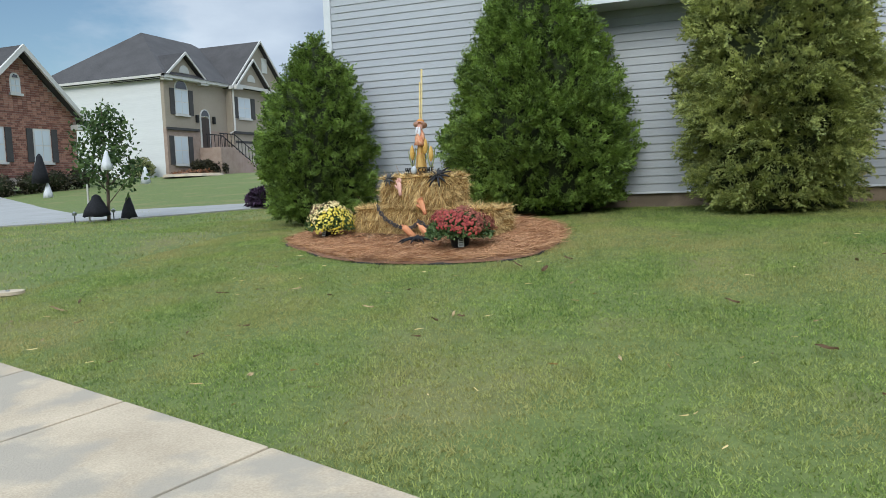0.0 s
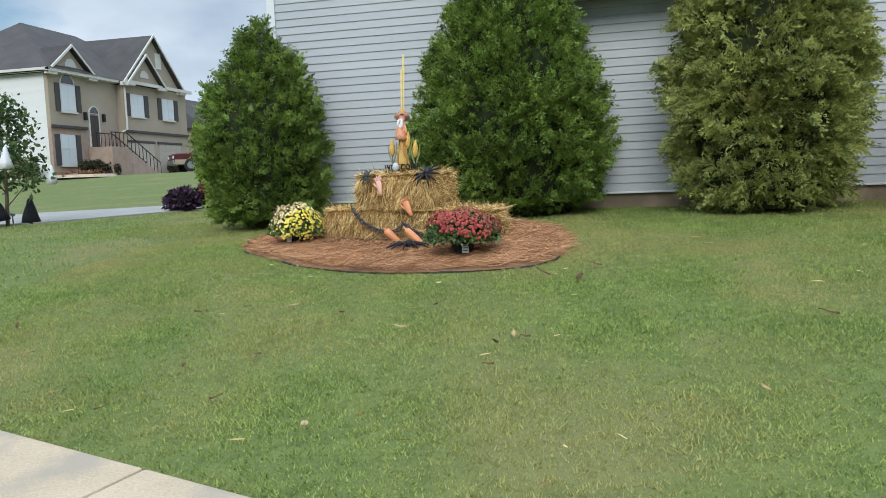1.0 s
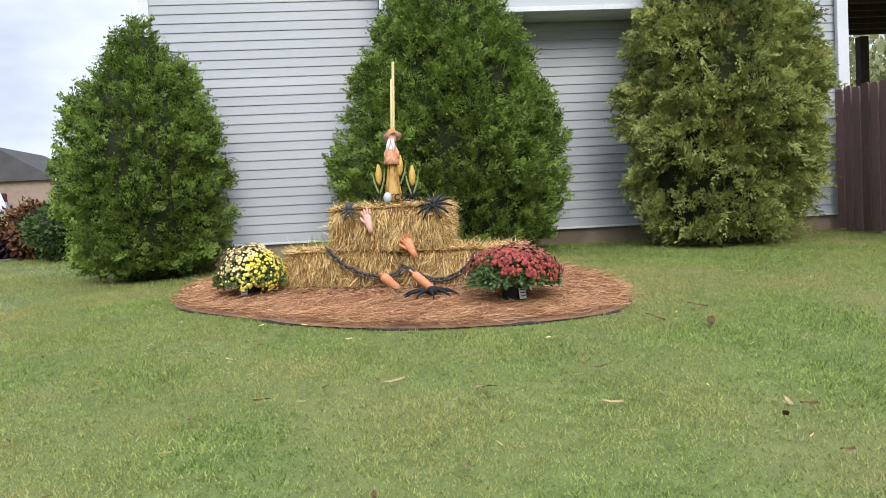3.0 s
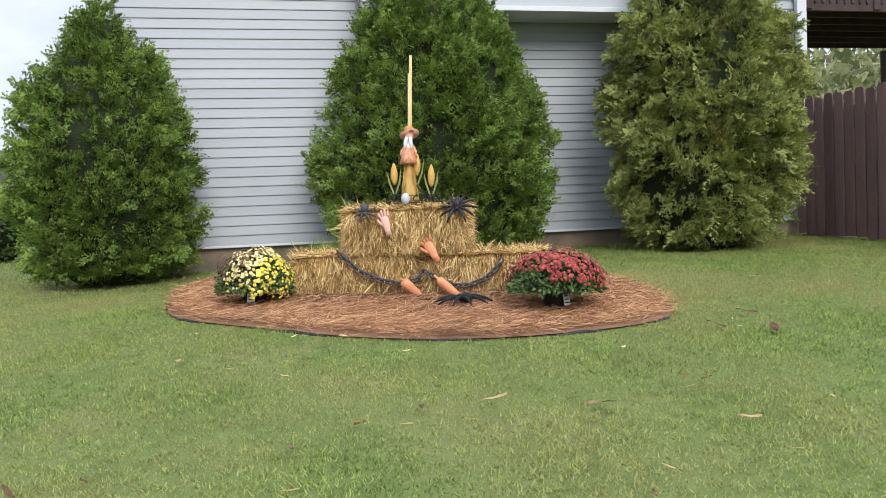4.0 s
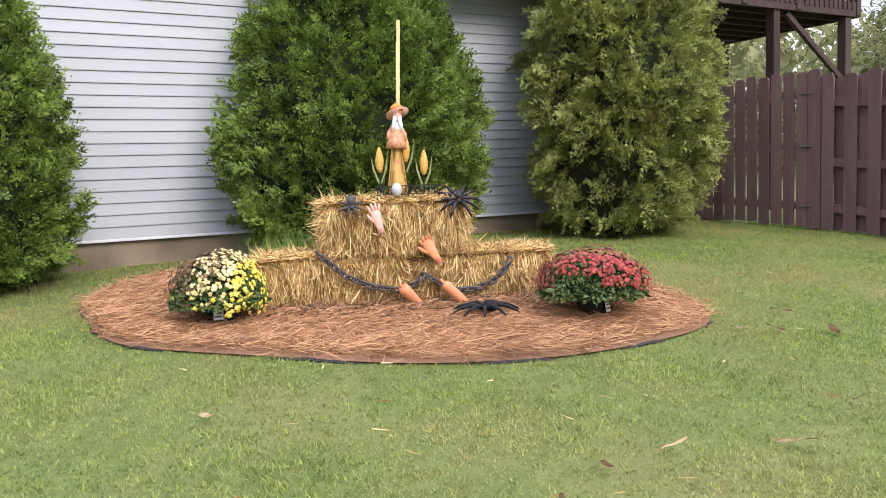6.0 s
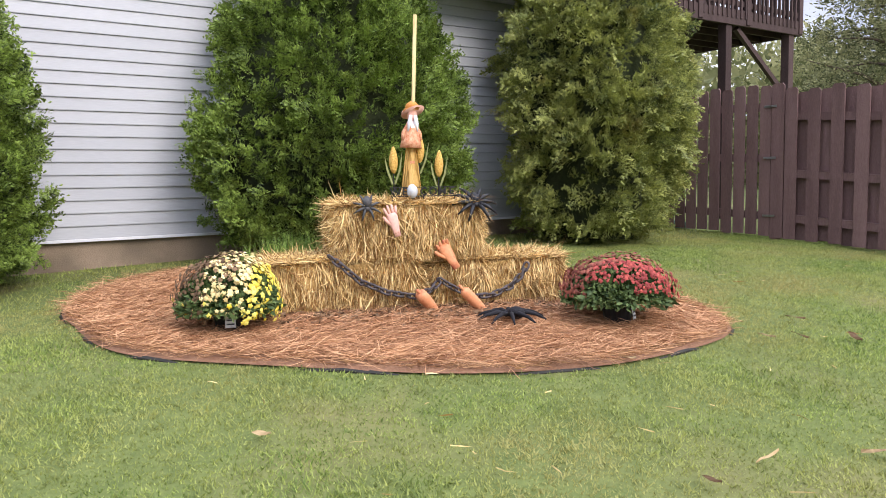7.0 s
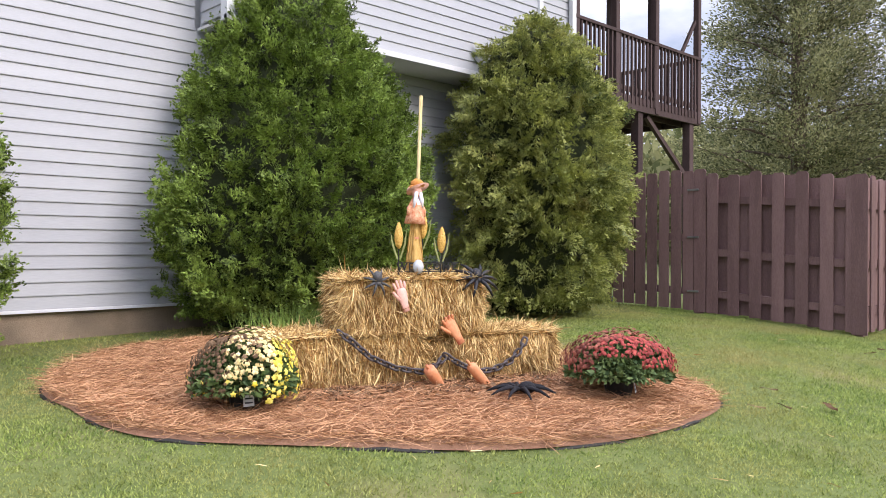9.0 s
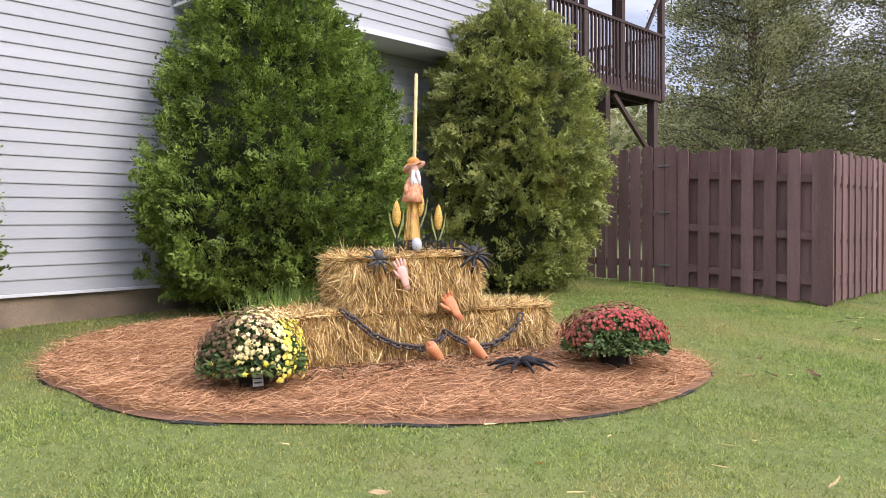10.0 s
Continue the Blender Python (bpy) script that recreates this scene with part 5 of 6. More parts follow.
def gable(y0, y1, zb, za, front, back, name="roof_gable"):
    """A cross gable: tan triangle, white rakes and two roof slopes."""
    ym = (y0 + y1) / 2
    part("gable_wall", Geo().add([(front, y0 + 0.15, zb), (front, y1 - 0.15, zb), (front, ym, za - 0.2), (front - 0.2, y0 + 0.15, zb), (front - 0.2, y1 - 0.15, zb), (front - 0.2, ym, za - 0.2)], [(0, 1, 2), (5, 4, 3), (0, 3, 4, 1), (1, 4, 5, 2), (2, 5, 3, 0)]), M_STUCCO, nh)
    o = front + 0.3
    part(name, Geo().add([(o, y0 - 0.25, zb - 0.1), (o, ym, za), (back, ym, za), (back, y0 - 0.25, zb - 0.1), (o, y1 + 0.25, zb - 0.1), (back, y1 + 0.25, zb - 0.1), (o, y0 - 0.25, zb - 0.2), (o, ym, za - 0.12), (back, ym, za - 0.12), (back, y0 - 0.25, zb - 0.2), (o, y1 + 0.25, zb - 0.2), (back, y1 + 0.25, zb - 0.2)],
                         [(0, 1, 2, 3), (4, 5, 2, 1), (9, 8, 7, 6), (7, 8, 11, 10)]), M_SHINGLE, nh)
    for ya in (y0 - 0.25, y1 + 0.25):
        part("rake_trim", Geo().add([(o + dx, y, z + dz) for y, z in ((ya, zb - 0.2), (ym, za - 0.12)) for dx, dz in ((-0.05, 0), (0.04, 0), (0.04, 0.17), (-0.05, 0.17))], [(0, 3, 2, 1), (4, 5, 6, 7), (0, 1, 5, 4), (1, 2, 6, 5), (2, 3, 7, 6), (3, 0, 4, 7)]), M_WTRIM, nh)
    for ya, yb in ((y0 - 0.25, y0 + 0.55), (y1 - 0.55, y1 + 0.25)):
        part("cornice_return", Geo().box(front, ya, zb - 0.25, o, yb, zb - 0.02, 0.01), M_WTRIM, nh)


gable(-0.05, 3.9, NE + 0.1, 10.35, 0.05, -4.0)
gable(RB + 0.0, L - 0.6, NE + 0.1, 12.25, 0.5, -5.0)
gable(RB + 0.15, RB + 4.2, NE + 0.1, 10.7, 0.75, -1.5)
part("gable_vent", half_disc(0.06, 0.10, 2.0, 9.05, 0.5), M_WTRIM, nh, "white half-round louvre")
part("gable_vent", half_disc(0.76, 0.80, RB + 2.15, 9.1, 0.5), M_WTRIM, nh, "white half-round louvre")
part("gable_vent", Geo().box(0.5, RB + 4.0, 10.0, 0.56, RB + 4.7, 11.1, 0.01), M_WTRIM, nh, "white louvred vent")


def window(parent, x, y0, y1, z0, z1, shutters=True, arch=False, shut=0.42):
    """A white-framed sash window with bars, panes and dark shutters on a wall that faces +x."""
    w = part("window", Geo().box(x - 0.05, y0 - 0.08, z0 - 0.08, x + 0.02, y1 + 0.08, z1 + 0.08), M_WTRIM, parent)
    ym, zm = (y0 + y1) / 2, (z0 + z1) / 2
    for a, b2 in ((y0, ym - 0.03), (ym + 0.03, y1)):
        for c, d in ((z0, zm - 0.03), (zm + 0.03, z1)):
            part("pane", Geo().box(x + 0.015, a, c, x + 0.03, b2, d), M_GLASS, w)
    part("window_sill", Geo().box(x, y0 - 0.14, z0 - 0.18, x + 0.12, y1 + 0.14, z0 - 0.08), M_WTRIM, w)
    if arch:
        part("arch_light", half_disc(x - 0.02, x + 0.03, ym, z1 + 0.06, (y1 - y0) / 2 + 0.06), M_WTRIM, w)
        part("arch_pane", half_disc(x + 0.0, x + 0.04, ym, z1 + 0.1, (y1 - y0) / 2 - 0.05), M_DARKGLASS, w)
    if shutters:
        for a in (y0 - 0.12 - shut, y1 + 0.12):
            part("shutter", Geo().box(x, a, z0 - 0.08, x + 0.06, a + shut, z1 + 0.08, 0.008), M_SHUT, w, "dark louvred shutter")
    return w


window(nh, 0.0, 1.05, 2.25, 6.4, 7.9, arch=True)
window(nh, 0.0, 0.75, 1.95, 3.15, 4.85)
window(nh, 0.5, 7.25, 8.65, 6.5, 7.85, shut=0.48)
window(nh, 0.5, 11.0, 12.4, 6.5, 7.85, shut=0.48)
door = part("front_door", Geo().box(-0.02, 3.55, 4.25, 0.05, 4.35, 6.25, 0.01), M_DOOR, nh, "dark wooden front door")
part("door_frame", Geo().box(-0.01, 3.4, 4.25, 0.03, 3.55, 6.35), M_WTRIM, door)
part("door_frame", Geo().box(-0.01, 4.35, 4.25, 0.03, 4.5, 6.35), M_WTRIM, door)
part("fanlight", half_disc(0.0, 0.05, 3.95, 6.33, 0.52), M_WTRIM, door)
part("fan_pane", half_disc(0.01, 0.06, 3.95, 6.38, 0.4), M_DARKGLASS, door)
for y in (3.05, 4.85):
    part("wall_lantern", Geo().box(0.0, y - 0.09, 5.9, 0.18, y + 0.09, 6.4, 0.03), M_IRON, nh)
for y0, y1 in ((6.75, 9.6), (10.2, 13.1)):
    gd = part("garage_door", Geo().box(0.5, y0, NB + 0.1, 0.53, y1, 4.65, 0.01), M_GARAGE, nh, "beige panelled garage door")
    for k in range(4):
        for q in range(4):
            wd = (y1 - y0) / 4
            part("door_panel", Geo().box(0.528, y0 + q * wd + 0.08, NB + 0.2 + k * 0.58, 0.545, y0 + (q + 1) * wd - 0.08, NB + 0.68 + k * 0.58, 0.006), M_GARAGE, gd)
    part("door_head", Geo().box(0.5, y0 - 0.12, 4.65, 0.58, y1 + 0.12, 4.8), M_SHUT, gd)
part("gutter_pipe", Geo().tube([(0.55, RB + 0.15, NE), (0.55, RB + 0.15, 5.5), (0.4, RB - 0.25, 5.3)], 0.07, 8), M_WTRIM, nh)
# brick stair from the landing down to the garage court
stair = part("stair", Geo().box(0.0, 3.2, NB, 1.7, 4.9, 4.2, 0.02), M_STONE, nh, "brick entrance stair")
for i in range(11):
    part("step", Geo().box(0.5, 4.9 + i * 0.33, NB, 1.7, 5.23 + i * 0.33, 4.03 - i * 0.165, 0.01), M_STONE, stair)
for x in (0.6, 1.65):
    part("handrail", Geo().tube([(x, 3.25, 5.1), (x, 4.9, 5.1), (x, 8.5, 3.25)], 0.035, 6), M_IRON, stair)
    for i in range(14):
        y = 3.3 + i * 0.4
        zt2 = 5.1 if y < 4.9 else 5.1 - (y - 4.9) * 0.514
        part("railing_bar", Geo().box(x - 0.015, y - 0.015, zt2 - 0.95, x + 0.015, y + 0.015, zt2), M_IRON, stair)


def leaf_ball(name, parent, center, radii, count, size, material, seed, flat=0.0, hollow=0.55, label=""):
    """A clump of many small leaves round a centre."""
    rng = np.random.default_rng(seed)
    d = unit(rng.normal(size=(count, 3)))
    s = hollow + (1 - hollow) * rng.random(count) ** 0.7
    lum = 1 + 0.14 * np.sin(d[:, 0] * 5 + seed) * np.cos(d[:, 1] * 4 + d[:, 2] * 3)
    pos = np.array(center) + d * np.array(radii) * (s * lum)[:, None]
    if flat:
        pos[:, 2] = np.maximum(pos[:, 2], flat)
    ln = size * rng.uniform(0.6, 1.4, count)
    v, t = strands(rng, pos, d + rng.normal(0, 0.7, (count, 3)), ln, ln * 0.42, 0.25)
    return part(name, fast_mesh(name, v, t), material, parent, label)


def low_shrub(name, x, y, r, h, material, seed, label, group="", count=1500, size=0.1):
    z = rise1(x, y)
    root = thing(name, Matrix.Translation((x, y, z)), label, "shrub", group)
    part("stem", Geo().tube([(0, 0, -0.05), (0, 0, h * 0.5)], [0.03, 0.02], 6), M_BARK, root)
    # solid core whose near-black colour acts as shade behind the leaves
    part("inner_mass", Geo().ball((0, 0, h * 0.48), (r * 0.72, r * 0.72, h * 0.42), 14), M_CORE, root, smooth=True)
    leaf_ball("foliage", root, (0, 0, h * 0.5), (r, r, h * 0.52), count, size, material, seed, flat=0.01)
    return root


for i, (dy, r) in enumerate(((1.9, 0.5), (2.8, 0.46), (4.15, 0.52), (11.5, 0.5))):
    low_shrub("boxwood_shrub", NX + 1.3, NY0 + dy - 0.6, r, 0.95, M_BOX, 60 + i, "round clipped dark shrub before the tan house", "clipped shrubs", 1400, 0.14)
low_shrub("boxwood_shrub", NX - 1.2, NY0 - 1.2, 0.85, 1.2, M_HEDGE, 66, "loose olive shrub beside the white flank wall", "clipped shrubs", 1300, 0.15)
island = thing("flower_island", Matrix.Translation((-29.0, 36.8, rise1(-29.0, 36.8))), "small round flower island with pale edging on the neighbour lawn", "flower bed")
part("island_edging", Geo().tube([(0, 0, 0), (0, 0, 0.16)], [1.7, 1.6], 24), M_CONC, island)
leaf_ball("foliage", island, (0, 0, 0.2), (1.2, 1.2, 0.16), 260, 0.16, M_RUSTLEAF, 71, flat=0.12)

# ---- brick house beyond the street ----
bh = thing("brick_house", Matrix.Translation((-29.5, 26.0, 0)), "red brick gabled house with grey roof and dark shutters", "house")
BB, BE, BA = 1.9, 5.0, 7.85
yl, yr = -3.05, 3.0
part("wall", Geo().add([(0, yl, BB), (0, yr, BB), (0, yr, BE), (0, -0.05, BA - 0.25), (0, yl, BE), (-9, yl, BB), (-9, yr, BB), (-9, yr, BE), (-9, -0.05, BA - 0.25), (-9, yl, BE)], [(0, 1, 2, 3, 4), (9, 8, 7, 6, 5), (0, 5, 6, 1), (1, 6, 7, 2), (2, 7, 8, 3), (3, 8, 9, 4), (4, 9, 5, 0)]), M_MORTAR, bh)
bricks = Geo()
row, zz = 0, BB + 0.3
jr = random.Random(9)
while zz < BA - 0.4:
    half = 3.0 if zz < BE else 3.0 * (BA - 0.3 - zz) / (BA - 0.3 - BE)
    y = -half + (0.12 if row % 2 else 0.0) - 0.05
    while y < half - 0.24:
        bricks.box(0.0, y, zz, 0.014 + jr.uniform(0, 0.006), y + 0.225, zz + 0.085)
        y += 0.24
    zz += 0.1
    row += 1
part("brick_facing", bricks, M_BRICK, bh, "courses of red brick")["kind"] = "stuff"
o = 0.45
part("roof", Geo().add([(o, yl - 0.5, BE - 0.3), (o, -0.05, BA + 0.1), (-9.5, -0.05, BA + 0.1), (-9.5, yl - 0.5, BE - 0.3), (o, yr + 0.5, BE - 0.3), (-9.5, yr + 0.5, BE - 0.3), (o, yl - 0.5, BE - 0.45), (o, -0.05, BA - 0.05), (-9.5, -0.05, BA - 0.05), (-9.5, yl - 0.5, BE - 0.45), (o, yr + 0.5, BE - 0.45), (-9.5, yr + 0.5, BE - 0.45)], [(0, 1, 2, 3), (4, 5, 2, 1), (9, 8, 7, 6), (7, 8, 11, 10)]), M_SHINGLE, bh, "grey shingled gable roof")
for ya in (yl - 0.5, yr + 0.5):
    part("rake_trim", Geo().add([(o + dx, y, z + dz) for y, z in ((ya, BE - 0.55), (-0.05, BA - 0.15)) for dx, dz in ((-0.06, 0), (0.05, 0), (0.05, 0.28), (-0.06, 0.28))], [(0, 3, 2, 1), (4, 5, 6, 7), (0, 1, 5, 4), (1, 2, 6, 5), (2, 3, 7, 6), (3, 0, 4, 7)]), M_WTRIM, bh)
part("cornice_return", Geo().box(0.0, yr - 0.35, BE - 0.6, o, yr + 0.5, BE - 0.35, 0.01), M_WTRIM, bh)
window(bh, 0.0, 0.55, 1.35, 2.95, 4.3, shut=0.32)
window(bh, 0.0, -2.0, -1.1, 2.95, 4.3, shut=0.32)
window(bh, 0.0, -0.45, -0.05, 5.95, 6.45, shutters=False, arch=True)
for i, y in enumerate((-2.2, -0.6, 0.8, 2.1)):
    low_shrub("boxwood_shrub", -28.6, 26.0 + y, 0.6, 0.9, M_BOX, 80 + i, "low clipped hedge shrub before the brick house", "hedge shrubs", 700, 0.12)

# ---- houses farther up the street ----


def far_house(x, y, w, d, zb, ze, zr, wallmat, label):
    root = thing("far_house", Matrix.Translation((x, y, 0)), label, "house", "houses farther off")
    part("wall", Geo().box(-d / 2, -w / 2, zb, d / 2, w / 2, ze), wallmat, root)
    part("roof", Geo().add([(d / 2 + 0.4, -w / 2 - 0.4, ze), (d / 2 + 0.4, w / 2 + 0.4, ze), (-d / 2 - 0.4, w / 2 + 0.4, ze), (-d / 2 - 0.4, -w / 2 - 0.4, ze), (0, -w / 2 + 1.0, zr), (0, w / 2 - 1.0, zr)], [(0, 1, 5, 4), (1, 2, 5), (2, 3, 4, 5), (3, 0, 4), (3, 2, 1, 0)]), M_SHINGLE, root)
    part("eave_trim", Geo().box(d / 2 + 0.3, -w / 2 - 0.4, ze - 0.15, d / 2 + 0.45, w / 2 + 0.4, ze + 0.08), M_WTRIM, root)
    for k in range(3):
        yy = -w / 2 + w * (k + 0.7) / 3.4
        wn_ = part("window", Geo().box(d / 2 - 0.02, yy, zb + 1.2, d / 2 + 0.04, yy + 1.1, zb + 2.6), M_WTRIM, root)
        part("pane", Geo().box(d / 2 + 0.03, yy + 0.08, zb + 1.28, d / 2 + 0.05, yy + 1.02, zb + 2.52), M_GLASS, wn_)


far_house(-40.5, 66.5, 9, 9, 2.6, 6.6, 9.7, M_STUCCO, "distant tan house with grey roof up the street")
far_house(-35.0, 76.0, 12, 10, 2.8, 5.8, 8.9, M_STONE, "distant low house with dark grey roof up the street")
far_house(-31.0, 92.0, 14, 10, 3.0, 6.0, 9.6, M_STUCCO, "far tan house behind the parked truck")

# ---- parked pickup truck ----
tk = Vector((-25.75, 45.0, 0))
truck = thing("pickup_truck", pose(tk.x, tk.y, rise1(tk.x, tk.y) + 0.045, 0, 0, 44), "maroon pickup truck with beige lower panels parked on the driveway", "truck")
b = Geo()
prof = [(-2.7, 0.55), (-2.7, 1.0), (-2.55, 1.08), (-1.35, 1.14), (-0.72, 1.72), (0.62, 1.78), (0.95, 1.2), (2.6, 1.2), (2.62, 0.55)]
kk = len(prof)
for y, inset in ((-0.9, 0.06), (-0.86, 0.0), (0.86, 0.0), (0.9, 0.06)):
    b.v += [(x, y * (0.86 if z > 1.3 else 1.0), z - (inset if z > 1.0 else 0)) for x, z in prof]
for j in range(3):
    b.f += [(j * kk + i, j * kk + (i + 1) % kk, (j + 1) * kk + (i + 1) % kk, (j + 1) * kk + i) for i in range(kk)]
b.f += [tuple(range(kk - 1, -1, -1)), tuple(3 * kk + i for i in range(kk))]
part("body", b, M_TRUCK, truck, "maroon painted body")
part("lower_panel", Geo().box(-2.68, -0.915, 0.42, 2.6, 0.915, 0.72, 0.03), M_TRUCKLOW, truck, "beige lower panel")
for s in (-1, 1):
    for x0, x1 in ((-0.95, -0.15), (-0.08, 0.62)):
        part("side_window", Geo().add([(x0 + (0.0 if x0 > -0.5 else -0.2), s * 0.89, 1.22), (x1 + 0.05, s * 0.89, 1.22), (x1, s * 0.79, 1.66), (x0 + 0.12, s * 0.79, 1.66)], [(0, 1, 2, 3)]), M_DARKGLASS, truck)
    part("side_mirror", Geo().box(-1.05, s * 0.92 - 0.06, 1.15, -0.93, s * 0.92 + 0.12, 1.32, 0.02), M_TRUCK, truck)
part("bumper", Geo().box(-2.78, -0.88, 0.45, -2.66, 0.88, 0.68, 0.03), M_STEEL, truck)
part("bumper", Geo().box(2.58, -0.88, 0.45, 2.72, 0.88, 0.66, 0.03), M_STEEL, truck)
part("headlight", Geo().box(-2.72, -0.82, 0.78, -2.68, -0.5, 0.95, 0.01), M_GLASS, truck)
part("headlight", Geo().box(-2.72, 0.5, 0.78, -2.68, 0.82, 0.95, 0.01), M_GLASS, truck)
for x in (-1.75, 1.65):
    for s in (-1, 1):
        wheel = part("wheel", Geo().tube([(x, s * 0.72, 0.38), (x, s * 0.93, 0.38)], 0.38, 20), M_TYRE, truck, "black tyre")
        part("rim", Geo().tube([(x, s * 0.92, 0.38), (x, s * 0.945, 0.38)], 0.22, 16), M_STEEL, wheel)
gcl = Geo()
gcl.tube([(0, 0, 0), (0, 0, 0.5), (0, 0, 1.0), (0, 0, 1.25), (0, 0, 1.32)], [0.55, 0.42, 0.26, 0.16, 0.03], 14)
tagged(part("ghost_figure", gcl, M_GHOST, smooth=True, m=Matrix.Translation((-22.5, 43.2, rise1(-22.5, 43.2) + 0.04))), "white draped ghost decoration standing by the driveway", "decoration")

# ---- young tree hung with cloth figures ----
TX, TY = -11.6, 11.85
tz = rise1(TX, TY)
young = thing("young_tree", Matrix.Translation((TX, TY, tz)), "sparse young tree hung with cloth halloween figures", "tree")
rng = np.random.default_rng(77)
part("trunk", Geo().tube([(0, 0, -0.05), (0.03, 0.02, 0.8), (0.0, 0.03, 1.6), (0.02, 0.0, 2.25)], [0.035, 0.028, 0.018, 0.006], 8), M_BARK, young)
tips = []
for i in range(15):
    a, z0, ln = i * 2.4, 0.35 + 0.11 * i, (0.85 - 0.035 * i)
    d = Vector((math.cos(a), math.sin(a), 0.9))
    pts = [Vector((0.02, 0.02, z0)), Vector((0.02, 0.02, z0)) + d * ln * 0.4, Vector((0.02, 0.02, z0)) + d * ln * 0.75 + Vector((0, 0, 0.02))]
    part("branch", Geo().tube(pts, [0.012, 0.008, 0.003], 5), M_BARK, young)
    tips += [pts[1].lerp(pts[2], f) for f in (0.0, 0.5, 1.0)]
tips = np.array(tips)
cnt = 1700
pos = tips[rng.integers(0, len(tips), cnt)] + rng.normal(0, 0.11, (cnt, 3))
ln = rng.uniform(0.06, 0.11, cnt)
v, t = strands(rng, pos, rng.normal(size=(cnt, 3)), ln, ln * 0.55, 0.2)
part("leaves", fast_mesh("leaves", v, t), M_YOUNG, young)
part("support_stake", Geo().tube([(-0.28, -0.2, -0.05), (-0.28, -0.2, 0.75)], 0.018, 6), M_WTRIM, young, "pale wooden support stake")


def draped(name, x, y, z0, h, r, material, label, head=None):
    g = Geo()
    nseg = 16
    for k, (f, q) in enumerate(((0.0, 1.0), (0.3, 0.86), (0.6, 0.62), (0.76, 0.42), (0.9, 0.34), (1.0, 0.10))):
        for i in range(nseg):
            a = math.tau * i / nseg
            fold = 1 + (0.16 * (1 - f)) * math.sin(5 * a + k)
            g.v.append((r * q * fold * math.cos(a), r * q * fold * math.sin(a), h * f + (0.02 * math.sin(4 * a) if f == 0 else 0)))
    for k in range(5):
        g.f += [(k * nseg + i, k * nseg + (i + 1) % nseg, (k + 1) * nseg + (i + 1) % nseg, (k + 1) * nseg + i) for i in range(nseg)]
    g.f += [tuple(reversed(range(nseg))), tuple(5 * nseg + i for i in range(nseg))]
    return tagged(part(name, g, material, smooth=True, m=Matrix.Translation((x, y, z0))), label, "decoration", "cloth halloween figures")


draped("ghost_figure", TX + 0.42, TY - 0.38, tz + 1.0, 0.36, 0.10, M_GHOST, "white cloth ghost hanging in the young tree")
draped("ghost_figure", TX + 0.80, TY + 0.20, tz + 0.72, 0.32, 0.09, M_GHOST, "white cloth ghost hanging from a branch of the young tree")
draped("ghost_figure", TX - 0.75, TY - 0.7, tz + 0.52, 0.28, 0.085, M_GHOST, "white cloth ghost hanging low beside the young tree")
draped("witch_figure", TX - 0.82, TY - 0.78, tz + 0.8, 0.55, 0.15, M_BLACK, "black cloth witch figure hanging beside the young tree")
draped("witch_figure", TX - 0.1, TY - 0.18, tz + 0.12, 0.42, 0.24, M_BLACK, "black cloth witch figure at the foot of the young tree")
draped("witch_figure", -11.6, 12.42, rise1(-11.6, 12.42), 0.47, 0.15, M_BLACK, "black hooded cloth figure standing on the lawn")
for x, y in ((-11.95, 11.35), (-11.75, 12.15)):
    pl = thing("path_light", Matrix.Translation((x, y, rise1(x, y))), "small solar path light on a stake", "garden light", "path lights")
    part("light_stake", Geo().tube([(0, 0, -0.03), (0, 0, 0.16)], 0.01, 6), M_IRON, pl)
    part("light_head", Geo().tube([(0, 0, 0.16), (0, 0, 0.21), (0, 0, 0.24)], [0.035, 0.045, 0.01], 10), M_STEEL, pl)

# ---- border plants by the corner shrub ----
low_shrub("purple_shrub", -9.95, 14.75, 0.34, 0.45, M_PURPLE, 91, "dark purple-leaved border plant", "border plants", 1300, 0.09)
low_shrub("purple_shrub", -9.5, 15.2, 0.38, 0.5, M_PURPLE, 92, "dark purple-leaved border plant", "border plants", 1300, 0.09)
low_shrub("rusty_shrub", -9.1, 15.0, 0.5, 0.95, M_RUSTLEAF, 93, "rust-coloured autumn shrub in the border", "border plants", 1600, 0.09)
low_shrub("olive_shrub", -8.3, 14.3, 0.6, 0.9, M_YOUNG, 94, "soft green shrub in the border beside the corner shrub", "border plants", 1800, 0.09)

# ---- trees behind the fence ----


